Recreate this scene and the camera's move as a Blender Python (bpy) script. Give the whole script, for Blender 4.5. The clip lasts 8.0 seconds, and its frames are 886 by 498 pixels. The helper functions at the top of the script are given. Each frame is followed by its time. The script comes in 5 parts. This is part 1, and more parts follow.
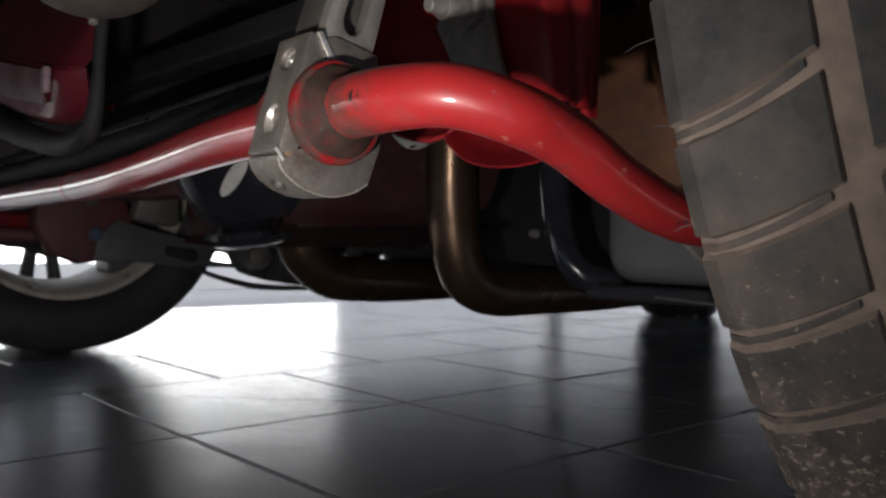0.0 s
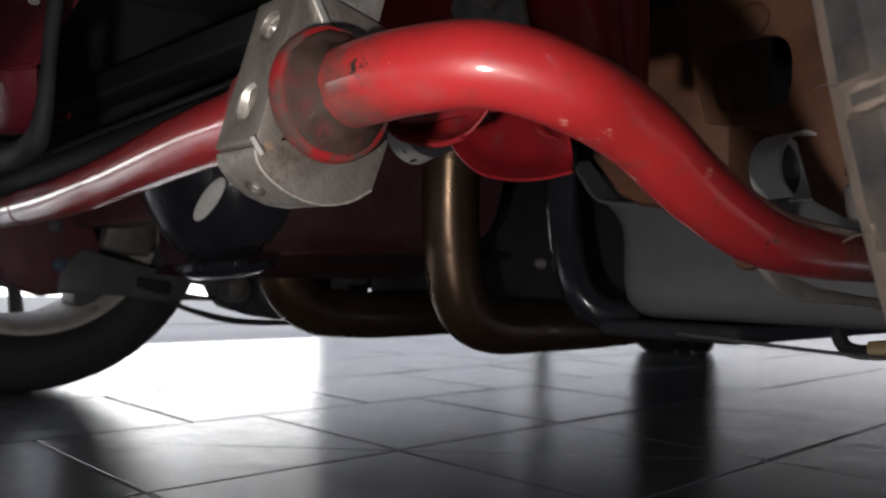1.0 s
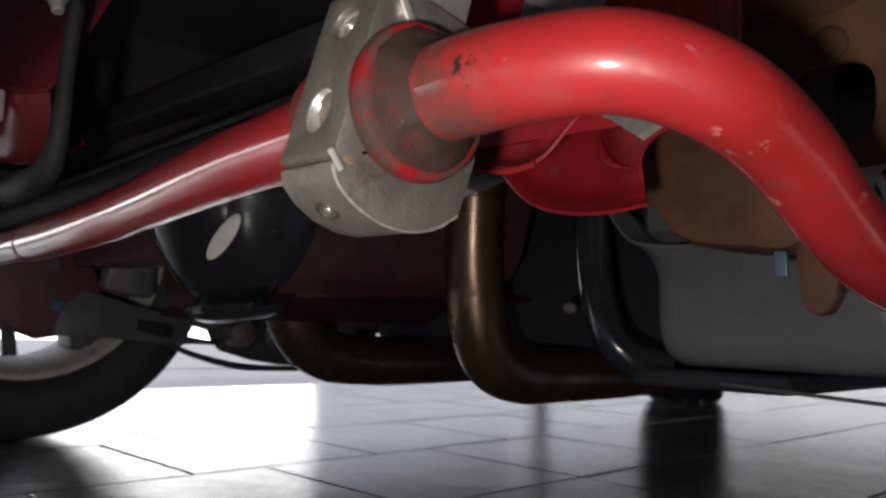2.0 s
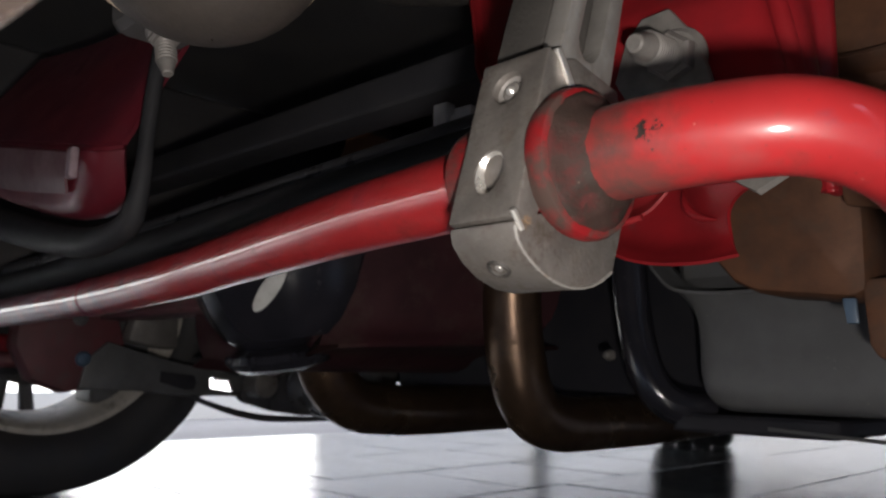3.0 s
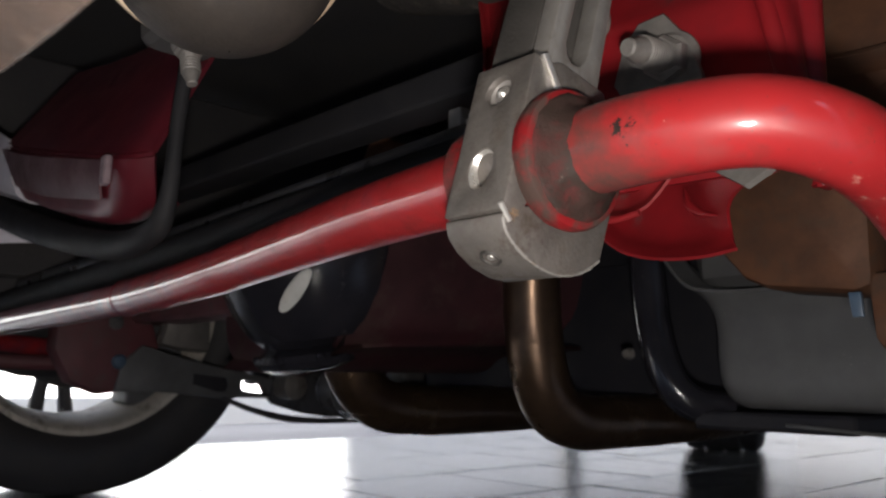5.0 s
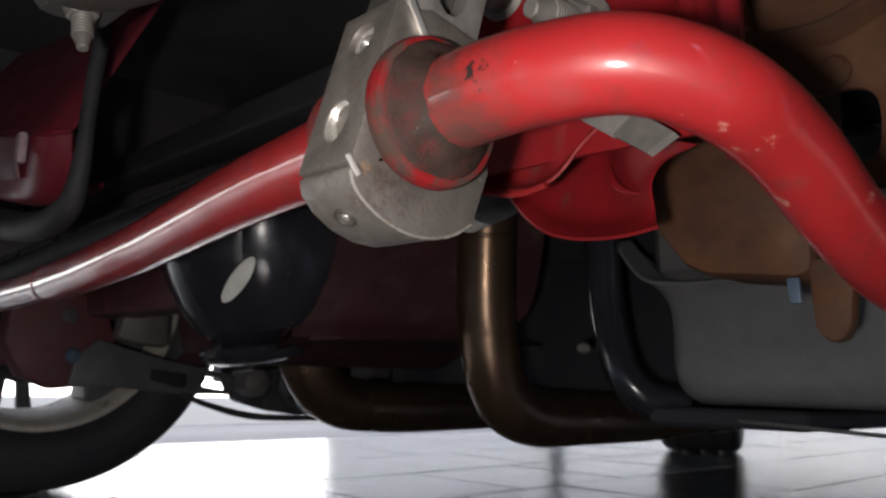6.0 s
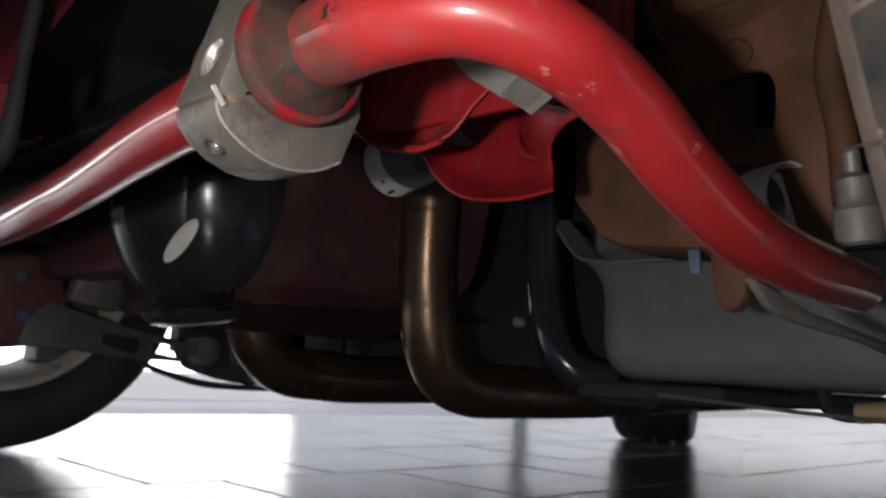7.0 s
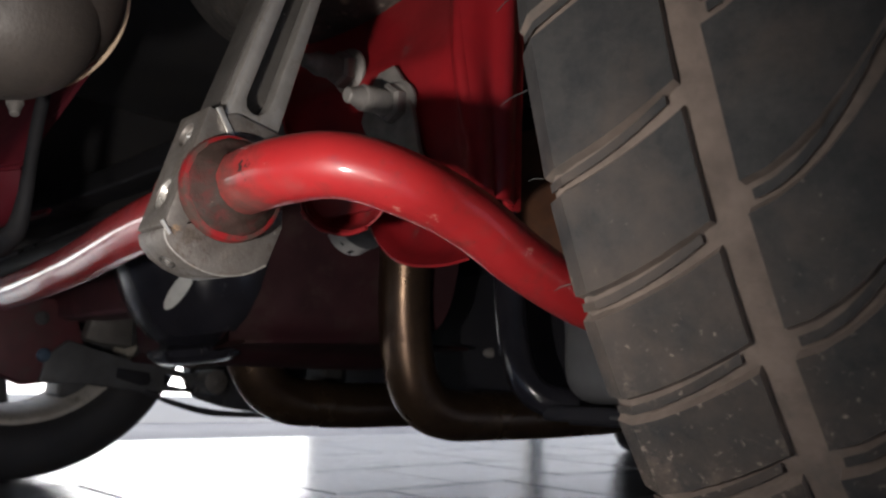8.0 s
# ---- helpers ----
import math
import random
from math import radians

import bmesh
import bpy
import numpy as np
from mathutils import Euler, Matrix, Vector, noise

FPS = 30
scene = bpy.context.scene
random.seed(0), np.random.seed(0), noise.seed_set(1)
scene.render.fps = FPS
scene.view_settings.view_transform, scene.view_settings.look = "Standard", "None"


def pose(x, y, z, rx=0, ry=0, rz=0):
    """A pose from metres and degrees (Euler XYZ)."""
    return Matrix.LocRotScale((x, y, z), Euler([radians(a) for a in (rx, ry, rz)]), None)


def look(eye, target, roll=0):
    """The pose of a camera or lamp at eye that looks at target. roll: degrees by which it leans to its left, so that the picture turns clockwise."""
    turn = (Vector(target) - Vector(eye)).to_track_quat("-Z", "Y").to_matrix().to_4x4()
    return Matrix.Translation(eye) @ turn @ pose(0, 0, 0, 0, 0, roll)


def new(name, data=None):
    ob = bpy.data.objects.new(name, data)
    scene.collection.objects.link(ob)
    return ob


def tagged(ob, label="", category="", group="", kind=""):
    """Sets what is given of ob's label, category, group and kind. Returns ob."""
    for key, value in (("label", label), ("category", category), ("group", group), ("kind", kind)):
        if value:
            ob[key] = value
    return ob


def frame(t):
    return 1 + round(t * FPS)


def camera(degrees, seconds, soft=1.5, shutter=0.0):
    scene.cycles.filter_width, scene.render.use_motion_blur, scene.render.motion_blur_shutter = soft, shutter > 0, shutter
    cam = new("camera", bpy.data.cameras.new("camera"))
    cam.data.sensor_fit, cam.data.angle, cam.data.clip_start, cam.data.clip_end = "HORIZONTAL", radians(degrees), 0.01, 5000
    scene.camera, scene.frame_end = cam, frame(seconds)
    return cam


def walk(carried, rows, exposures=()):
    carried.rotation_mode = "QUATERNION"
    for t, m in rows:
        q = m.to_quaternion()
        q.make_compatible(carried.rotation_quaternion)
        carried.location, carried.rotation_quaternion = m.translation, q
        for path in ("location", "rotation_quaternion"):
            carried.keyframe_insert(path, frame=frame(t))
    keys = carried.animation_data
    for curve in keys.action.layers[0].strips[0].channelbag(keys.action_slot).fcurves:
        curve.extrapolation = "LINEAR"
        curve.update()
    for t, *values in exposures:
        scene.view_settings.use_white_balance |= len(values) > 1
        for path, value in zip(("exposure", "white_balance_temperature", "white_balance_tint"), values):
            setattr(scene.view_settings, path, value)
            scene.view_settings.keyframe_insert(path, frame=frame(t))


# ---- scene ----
cam = camera(56.7, 8.0, 2.1)
cam.data.dof.use_dof, cam.data.dof.focus_distance, cam.data.dof.aperture_fstop = True, 0.34, 22.0
PATH = [
    (0, (0.089, 0.064, 0.2), (-1.372, 1.429, 0.192), 1.3),
    (0.5, (0.03, 0.091, 0.2), (-1.428, 1.46, 0.241), 1.3),
    (1, (0.012, 0.114, 0.196), (-1.421, 1.508, 0.272), 1.4),
    (1.5, (-0.039, 0.147, 0.198), (-1.415, 1.596, 0.271), 2.3),
    (1.7, (-0.040, 0.136, 0.195), (-1.437, 1.562, 0.313), 2.2),
    (2.8, (-0.071, 0.095, 0.193), (-1.463, 1.503, 0.474), 1.0),
    (3, (-0.077, 0.078, 0.195), (-1.465, 1.487, 0.494), 1.1),
    (3.5, (-0.076, 0.043, 0.194), (-1.468, 1.445, 0.504), 1.1),
    (4, (-0.081, 0.007, 0.192), (-1.491, 1.391, 0.503), 1.0),
    (4.5, (-0.073, 0.026, 0.188), (-1.504, 1.387, 0.5), 0.8),
    (4.7, (-0.065, 0.046, 0.188), (-1.502, 1.399, 0.499), 0.8),
    (5.8, (-0.043, 0.112, 0.180), (-1.479, 1.466, 0.502), 1.2),
    (6, (-0.042, 0.119, 0.178), (-1.468, 1.484, 0.5), 1.2),
    (6.5, (-0.023, 0.135, 0.167), (-1.412, 1.544, 0.461), 2.3),
    (7, (-0.001, 0.134, 0.158), (-1.392, 1.539, 0.457), 3.3),
    (7.5, (0.03, 0.112, 0.161), (-1.387, 1.484, 0.492), 3.4),
    (8, (0.099, 0.107, 0.177), (-1.323, 1.474, 0.506), 1.8),
]
walk(cam, [(t, look(eye, target, roll)) for t, eye, target, roll in PATH], [(t, stops, 6850, 10) for t, stops in ((0.0, 1.35), (0.5, 1.4), (1.5, 1.47), (3.0, 1.57), (4.5, 1.57), (6.5, 1.62), (7.5, 1.52), (8.0, 1.53))])

# ---- world, sun and lamps ----
world = bpy.data.worlds.new("sky")
scene.world = world
world.use_nodes = True
wn = world.node_tree
sky = wn.nodes.new("ShaderNodeTexSky")
sky.sky_type, sky.sun_disc = "NISHITA", False
sky.sun_elevation, sky.sun_rotation = radians(46), radians(140)
wn.nodes["Background"].inputs["Strength"].default_value = 0.17
wn.links.new(sky.outputs[0], wn.nodes["Background"].inputs["Color"])

sun = new("sun", bpy.data.lights.new("sun", "SUN"))
sun.data.energy, sun.data.angle, sun.data.color = 1.4, radians(10), (1.0, 0.96, 0.9)
sun.matrix_world = look((5, -6, 8), (-1, 1, 0))

# the small white torch that is held under the car
torch = new("torch", bpy.data.lights.new("torch", "SPOT"))
torch.data.energy, torch.data.color = 2.5, (1.0, 0.965, 0.95)
torch.data.shadow_soft_size, torch.data.spot_size, torch.data.spot_blend = 0.009, radians(152), 1.0
torch.matrix_world = look((-0.043, 0.066, 0.155), (-0.42, 0.37, 0.28))


# ---- materials ----
def nodes_of(name):
    m = bpy.data.materials.new(name)
    m.use_nodes = True
    t = m.node_tree
    return m, t, t.nodes["Principled BSDF"]


def noise_node(t, scale, detail=6, rough=0.6, space="Object"):
    n = t.nodes.new("ShaderNodeTexNoise")
    n.inputs["Scale"].default_value, n.inputs["Detail"].default_value, n.inputs["Roughness"].default_value = scale, detail, rough
    c = t.nodes.new("ShaderNodeTexCoord")
    t.links.new(c.outputs[space], n.inputs["Vector"])
    return n


def ramp(t, src, stops):
    r = t.nodes.new("ShaderNodeValToRGB")
    e = r.color_ramp.elements
    while len(e) < len(stops):
        e.new(0.5)
    for k, (p, c) in zip(e, stops):
        k.position, k.color = p, (*c, 1) if len(c) == 3 else c
    t.links.new(src, r.inputs[0])
    return r


def mix(t, fac, a, b):
    n = t.nodes.new("ShaderNodeMix")
    n.data_type = "RGBA"
    for sock, v in ((0, fac), (6, a), (7, b)):
        if isinstance(v, (int, float)):
            n.inputs[sock].default_value = v
        elif isinstance(v, tuple):
            n.inputs[sock].default_value = (*v, 1)
        else:
            t.links.new(v, n.inputs[sock])
    return n.outputs[2]


def bump(t, b, src, strength, dist):
    n = t.nodes.new("ShaderNodeBump")
    n.inputs["Strength"].default_value, n.inputs["Distance"].default_value = strength, dist
    t.links.new(src, n.inputs["Height"])
    t.links.new(n.outputs[0], b.inputs["Normal"])


def surface(name, base, alt, rough=(0.4, 0.6), metal=0.0, scale=40, fine=400, relief=0.0004, dirt=None, dirt_at=(0.58, 0.68), dirt_scale=25, coat=0.0):
    """A worn surface: two tones at a large scale, fine grain in the relief, and patches of dirt."""
    m, t, b = nodes_of(name)
    big, small = noise_node(t, scale), noise_node(t, fine, 4)
    col = mix(t, ramp(t, big.outputs[0], [(0.35, (0, 0, 0)), (0.65, (1, 1, 1))]).outputs[0], base, alt)
    rg = t.nodes.new("ShaderNodeMapRange")
    rg.inputs[1].default_value, rg.inputs[2].default_value = 0.3, 0.7
    rg.inputs[3].default_value, rg.inputs[4].default_value = rough
    t.links.new(big.outputs[0], rg.inputs[0])
    rough_out = rg.outputs[0]
    if dirt:
        d = noise_node(t, dirt_scale, 9, 0.7)
        mask = ramp(t, d.outputs[0], [(dirt_at[0], (0, 0, 0)), (dirt_at[1], (1, 1, 1))]).outputs[0]
        col = mix(t, mask, col, dirt)
        mr = t.nodes.new("ShaderNodeMix")
        t.links.new(mask, mr.inputs[0])
        t.links.new(rough_out, mr.inputs[2])
        mr.inputs[3].default_value = 0.85
        rough_out = mr.outputs[0]
    t.links.new(col, b.inputs["Base Color"])
    t.links.new(rough_out, b.inputs["Roughness"])
    b.inputs["Metallic"].default_value = metal
    b.inputs["Coat Weight"].default_value = coat
    bump(t, b, small.outputs[0], 0.6, relief)
    return m


def specks(mat, colour, scale, lo=0.0, hi=0.12, seed=0.0):
    """Lays small round flecks of a colour over a material."""
    t = mat.node_tree
    b = t.nodes["Principled BSDF"]
    v = t.nodes.new("ShaderNodeTexVoronoi")
    v.inputs["Scale"].default_value = scale
    c = t.nodes.new("ShaderNodeTexCoord")
    n = noise_node(t, scale * 0.35, 3)
    mp = t.nodes.new("ShaderNodeMapping")
    mp.inputs["Location"].default_value = (seed, seed * 2, 0)
    t.links.new(c.outputs["Object"], mp.inputs[0])
    t.links.new(mp.outputs[0], v.inputs["Vector"])
    m1 = ramp(t, v.outputs["Distance"], [(lo, (1, 1, 1)), (hi, (0, 0, 0))]).outputs[0]
    m2 = ramp(t, n.outputs[0], [(0.55, (0, 0, 0)), (0.6, (1, 1, 1))]).outputs[0]
    mul = t.nodes.new("ShaderNodeMath")
    mul.operation = "MULTIPLY"
    t.links.new(m1, mul.inputs[0])
    t.links.new(m2, mul.inputs[1])
    old = b.inputs["Base Color"].links[0].from_socket
    t.links.new(mix(t, mul.outputs[0], old, colour), b.inputs["Base Color"])
    return mat


def blotch(mat, centre, radius, colour, scale, lo, hi, seed=0.0, rough=None):
    """Chips, smears or sheen in a colour, noise-broken, round one place on a thing."""
    t = mat.node_tree
    b = t.nodes["Principled BSDF"]
    c = t.nodes.new("ShaderNodeTexCoord")
    d = t.nodes.new("ShaderNodeVectorMath")
    d.operation = "DISTANCE"
    d.inputs[1].default_value = centre
    t.links.new(c.outputs["Object"], d.inputs[0])
    near = t.nodes.new("ShaderNodeMapRange")
    near.inputs[1].default_value, near.inputs[2].default_value, near.inputs[3].default_value, near.inputs[4].default_value = 0.0, radius, 0.5, 0.0
    t.links.new(d.outputs["Value"], near.inputs[0])
    n = noise_node(t, scale, 6, 0.65)
    if seed:
        n.noise_dimensions = "4D"
        n.inputs["W"].default_value = seed
    add = t.nodes.new("ShaderNodeMath")
    t.links.new(near.outputs[0], add.inputs[0])
    t.links.new(n.outputs[0], add.inputs[1])
    mask = ramp(t, add.outputs[0], [(lo, (0, 0, 0)), (hi, (1, 1, 1))]).outputs[0]
    old = b.inputs["Base Color"].links[0].from_socket
    t.links.new(mix(t, mask, old, colour), b.inputs["Base Color"])
    if rough is not None:
        was = b.inputs["Roughness"].links[0].from_socket
        mr = t.nodes.new("ShaderNodeMix")
        t.links.new(mask, mr.inputs[0])
        t.links.new(was, mr.inputs[2])
        mr.inputs[3].default_value = rough
        t.links.new(mr.outputs[0], b.inputs["Roughness"])
    return mat


RED = surface("red_paint", (0.30, 0.015, 0.017), (0.25, 0.013, 0.015), (0.36, 0.46), 0, 30, 500, 0.00008, (0.2, 0.038, 0.036), (0.54, 0.9), 45, 0.65)
RED.node_tree.nodes["Principled BSDF"].inputs["Coat Roughness"].default_value = 0.10
RED.node_tree.nodes["Principled BSDF"].inputs["Coat IOR"].default_value = 1.6
RED.node_tree.nodes["Principled BSDF"].inputs["Specular IOR Level"].default_value = 0.3
specks(RED, (0.38, 0.14, 0.12), 230, 0.02, 0.1)
specks(RED, (0.09, 0.03, 0.026), 420, 0.02, 0.2, 3.0)
blotch(RED, (-0.190, 0.271, 0.262), 0.013, (0.015, 0.012, 0.011), 260, 0.92, 0.96)
blotch(RED, (-0.207, 0.284, 0.256), 0.036, (0.05, 0.03, 0.024), 75, 0.55, 0.98, 2.0, 0.75)
for k, (spot, r) in enumerate((((-0.1392, 0.3109, 0.2465), 0.0040), ((-0.1357, 0.3251, 0.2459), 0.0062), ((-0.1433, 0.3553, 0.2343), 0.0040), ((-0.1381, 0.3615, 0.2331), 0.0036), ((-0.1408, 0.3229, 0.2437), 0.0042),
                               ((-0.1424, 0.3388, 0.2399), 0.0030), ((-0.135, 0.3795, 0.2287), 0.0045), ((-0.1366, 0.3502, 0.2381), 0.0048), ((-0.131, 0.3237, 0.2507), 0.0028), ((-0.1285, 0.3751, 0.2357), 0.0042))):
    blotch(RED, spot, 1.22 * r, (0.37, 0.14, 0.115), 420, 0.70, 0.79, 20.0 + k, 0.55)
blotch(RED, (-0.128, 0.335, 0.246), 0.055, (0.36, 0.12, 0.10), 300, 1.03, 1.09, 4.0, 0.5)
blotch(RED, (-0.126, 0.40, 0.228), 0.095, (0.34, 0.11, 0.09), 380, 1.01, 1.08, 6.0, 0.5)
blotch(RED, (-0.150, 0.300, 0.262), 0.05, (0.36, 0.12, 0.10), 420, 1.01, 1.07, 9.0, 0.5)
blotch(RED, (-0.127, 0.43, 0.216), 0.025, (0.03, 0.02, 0.018), 300, 0.96, 1.01, 7.0)
blotch(RED, (-0.140, 0.57, 0.208), 0.14, (0.12, 0.05, 0.043), 60, 0.68, 0.96, 8.0, 0.75)
# purple patches put the lilac sheen of the bar's far end into the paint
blotch(RED, (-0.95, 0.33, 0.245), 0.55, (0.13, 0.035, 0.055), 40, 0.60, 0.9, 3.0, 0.5)
FRAME_RED = surface("red_frame_paint", (0.23, 0.010, 0.014), (0.17, 0.009, 0.012), (0.32, 0.5), 0, 22, 300, 0.00015, (0.1, 0.04, 0.04), (0.62, 0.75), 30, 0.0)
CUP_RED = surface("scuffed_red_paint", (0.24, 0.012, 0.015), (0.18, 0.011, 0.014), (0.5, 0.7), 0, 60, 300, 0.0002, (0.09, 0.04, 0.036), (0.55, 0.72), 55)
# red paint far from the torch, its dimness put into the base colour
MAROON = surface("dimmed_red_paint", (0.036, 0.0075, 0.0105), (0.026, 0.0075, 0.010), (0.65, 0.85), 0, 18, 250, 0.0002, (0.05, 0.028, 0.025), (0.5, 0.68), 14)
ALU = surface("cast_aluminium", (0.225, 0.205, 0.188), (0.145, 0.13, 0.119), (0.38, 0.58), 0.65, 75, 700, 0.0004, (0.11, 0.088, 0.072), (0.5, 0.72), 85)
specks(ALU, (0.09, 0.07, 0.055), 240, 0.02, 0.2, 2.0)
specks(ALU, (0.45, 0.42, 0.38), 150, 0.02, 0.14, 6.0)
blotch(ALU, (-0.222, 0.266, 0.234), 0.030, (0.075, 0.055, 0.042), 140, 0.84, 1.0, 3.0, 0.8)
blotch(ALU, (-0.225, 0.262, 0.2385), 0.007, (0.34, 0.22, 0.13), 260, 0.86, 0.96, 5.0)
blotch(ALU, (-0.24, 0.31, 0.34), 0.09, (0.1, 0.085, 0.075), 80, 0.84, 1.05, 7.0)


def dull(mat, level, coat=None):
    """Sets how strongly a surface shines."""
    b = mat.node_tree.nodes["Principled BSDF"]
    b.inputs["Specular IOR Level"].default_value = level
    if coat is not None:
        b.inputs["Coat Weight"].default_value = coat
    return mat


# one casting in two tones: lamplit side and shaded front are put into colour
ARM_FACE = surface("lightened_cast_metal", (0.33, 0.31, 0.29), (0.25, 0.235, 0.22), (0.35, 0.5), 0.65, 70, 800, 0.0002, (0.16, 0.14, 0.12), (0.58, 0.75), 60)
ARM_DARK = surface("darkened_cast_metal", (0.058, 0.053, 0.049), (0.038, 0.035, 0.032), (0.45, 0.65), 0.3, 50, 500, 0.0005, (0.13, 0.115, 0.1), (0.58, 0.72), 60)
specks(ARM_DARK, (0.3, 0.28, 0.25), 170, 0.02, 0.14, 4.0)
STEEL = surface("zinc_steel", (0.215, 0.198, 0.185), (0.145, 0.135, 0.126), (0.48, 0.62), 0.25, 90, 900, 0.0001, (0.22, 0.18, 0.14), (0.66, 0.76), 90)
BUSH = surface("greasy_red_bush", (0.17, 0.008, 0.01), (0.11, 0.01, 0.011), (0.35, 0.55), 0, 70, 700, 0.0002, (0.045, 0.027, 0.022), (0.44, 0.60), 70)
GREASE = surface("dirty_grease", (0.020, 0.014, 0.011), (0.034, 0.018, 0.015), (0.55, 0.8), 0, 60, 700, 0.0006, (0.07, 0.012, 0.012), (0.5, 0.66), 75)
specks(GREASE, (0.12, 0.095, 0.078), 420, 0.02, 0.2, 4.0)
BLACK = surface("black_paint", (0.046, 0.046, 0.05), (0.062, 0.061, 0.065), (0.22, 0.4), 0, 25, 300, 0.0002, (0.035, 0.03, 0.028), (0.6, 0.8), 30)
GLOSS = surface("glossy_black_paint", (0.016, 0.016, 0.021), (0.023, 0.022, 0.028), (0.12, 0.24), 0, 25, 300, 0.0001, (0.05, 0.045, 0.042), (0.62, 0.8), 30)
SOOT = surface("matt_black_underside", (0.038, 0.036, 0.038), (0.055, 0.051, 0.05), (0.7, 0.9), 0, 12, 120, 0.001)
# the deep shade under the car is put into this near-black colour
VOID = surface("void_black", (0.020, 0.020, 0.026), (0.029, 0.028, 0.033), (0.6, 0.8), 0, 20, 200, 0.0006)
BEAM = surface("dull_black_paint", (0.022, 0.022, 0.025), (0.032, 0.031, 0.034), (0.4, 0.6), 0, 25, 300, 0.0002, (0.045, 0.04, 0.038), (0.6, 0.8), 30)
HOSE = surface("black_rubber_hose", (0.015, 0.015, 0.017), (0.022, 0.021, 0.023), (0.6, 0.75), 0, 40, 400, 0.0002, (0.035, 0.032, 0.03), (0.62, 0.8), 40)
TANK = surface("grey_black_plastic", (0.128, 0.128, 0.129), (0.102, 0.102, 0.104), (0.4, 0.55), 0, 20, 500, 0.0002, (0.1, 0.095, 0.09), (0.62, 0.8), 45)
specks(TANK, (0.2, 0.19, 0.18), 130, 0.02, 0.16, 2.0)
PIPE = surface("heat_tinted_steel", (0.145, 0.092, 0.056), (0.085, 0.052, 0.036), (0.22, 0.4), 0.75, 14, 300, 0.0001, (0.07, 0.045, 0.03), (0.55, 0.75), 25)
RUST = surface("rusty_arm_steel", (0.122, 0.047, 0.020), (0.066, 0.027, 0.014), (0.6, 0.85), 0.1, 22, 350, 0.0004, (0.08, 0.045, 0.03), (0.5, 0.7), 35)
# lighter copy of the crossmember's red, standing in for weak ambient light
HUB_RED = surface("lightened_hub_paint", (0.13, 0.035, 0.042), (0.1, 0.038, 0.043), (0.5, 0.7), 0, 25, 250, 0.0003, (0.1, 0.07, 0.068), (0.52, 0.7), 20)
CAST = surface("weathered_cast_iron", (0.058, 0.051, 0.045), (0.032, 0.028, 0.025), (0.5, 0.8), 0.0, 45, 260, 0.0012, (0.15, 0.12, 0.095), (0.56, 0.72), 55)
specks(CAST, (0.3, 0.24, 0.19), 75, 0.05, 0.34, 3.0)
specks(CAST, (0.2, 0.165, 0.135), 160, 0.05, 0.4, 7.0)
blotch(CAST, (-0.260, 0.100, 0.2515), 0.030, (0.016, 0.011, 0.009), 60, 0.70, 0.80, 1.0, 0.2)
blotch(CAST, (-0.236, 0.101, 0.2515), 0.014, (0.15, 0.062, 0.018), 90, 0.72, 0.9, 5.0, 0.3)
blotch(CAST, (-0.293, 0.088, 0.2515), 0.016, (0.17, 0.10, 0.045), 80, 0.76, 0.95, 2.0, 0.35)
RUST_EDGE = surface("rusted_flange", (0.064, 0.043, 0.034), (0.032, 0.023, 0.019), (0.55, 0.8), 0.0, 40, 300, 0.0012, (0.125, 0.088, 0.068), (0.55, 0.68), 60)
specks(RUST_EDGE, (0.36, 0.28, 0.22), 90, 0.03, 0.22, 6.0)
blotch(RUST_EDGE, (-0.262, 0.107, 0.249), 0.032, (0.014, 0.010, 0.008), 60, 0.66, 0.78, 1.0, 0.16)
blotch(RUST_EDGE, (-0.228, 0.098, 0.248), 0.02, (0.17, 0.065, 0.015), 90, 0.84, 0.96, 5.0, 0.2)
RUST_LINE = surface("rust_streak", (0.105, 0.042, 0.027), (0.062, 0.037, 0.029), (0.6, 0.85), 0.0, 50, 300, 0.0009, (0.075, 0.058, 0.048), (0.42, 0.56), 38)
blotch(RUST_LINE, (-0.262, 0.102, 0.250), 0.032, (0.018, 0.012, 0.009), 60, 0.66, 0.80, 1.0, 0.16)
# oily edge; the bright floor's reflection is put into its pale base colour
WET_GLINT = surface("wet_edge_glint", (0.36, 0.33, 0.3), (0.22, 0.195, 0.17), (0.22, 0.4), 0.6, 60, 300, 0.0003, (0.1, 0.07, 0.05), (0.58, 0.66), 40)
CAN = surface("dark_brown_casting", (0.044, 0.036, 0.031), (0.028, 0.023, 0.020), (0.5, 0.7), 0.1, 40, 400, 0.0005, (0.07, 0.055, 0.046), (0.58, 0.72), 45)
specks(CAN, (0.3, 0.24, 0.19), 60, 0.03, 0.16, 6.0)
# the bright floor's reflection on red enamel is put into this lilac colour
SHEEN_RED = surface("lilac_sheen_enamel", (0.17, 0.10, 0.11), (0.12, 0.06, 0.068), (0.32, 0.5), 0, 22, 250, 0.0002, (0.1, 0.03, 0.036), (0.48, 0.85), 18, 0.4)
WORN_GLINT = surface("pale_worn_glint", (0.42, 0.40, 0.37), (0.3, 0.28, 0.26), (0.3, 0.45), 0.6, 120, 900, 0.0002, (0.2, 0.17, 0.14), (0.5, 0.62), 160)
POLISHED = surface("bright_cut_metal", (0.75, 0.73, 0.69), (0.62, 0.6, 0.57), (0.25, 0.38), 0.8, 120, 900, 0.0001)
DROP = surface("amber_oil_drop", (0.42, 0.33, 0.2), (0.35, 0.26, 0.15), (0.05, 0.1), 0, 120, 900, 0.00001)
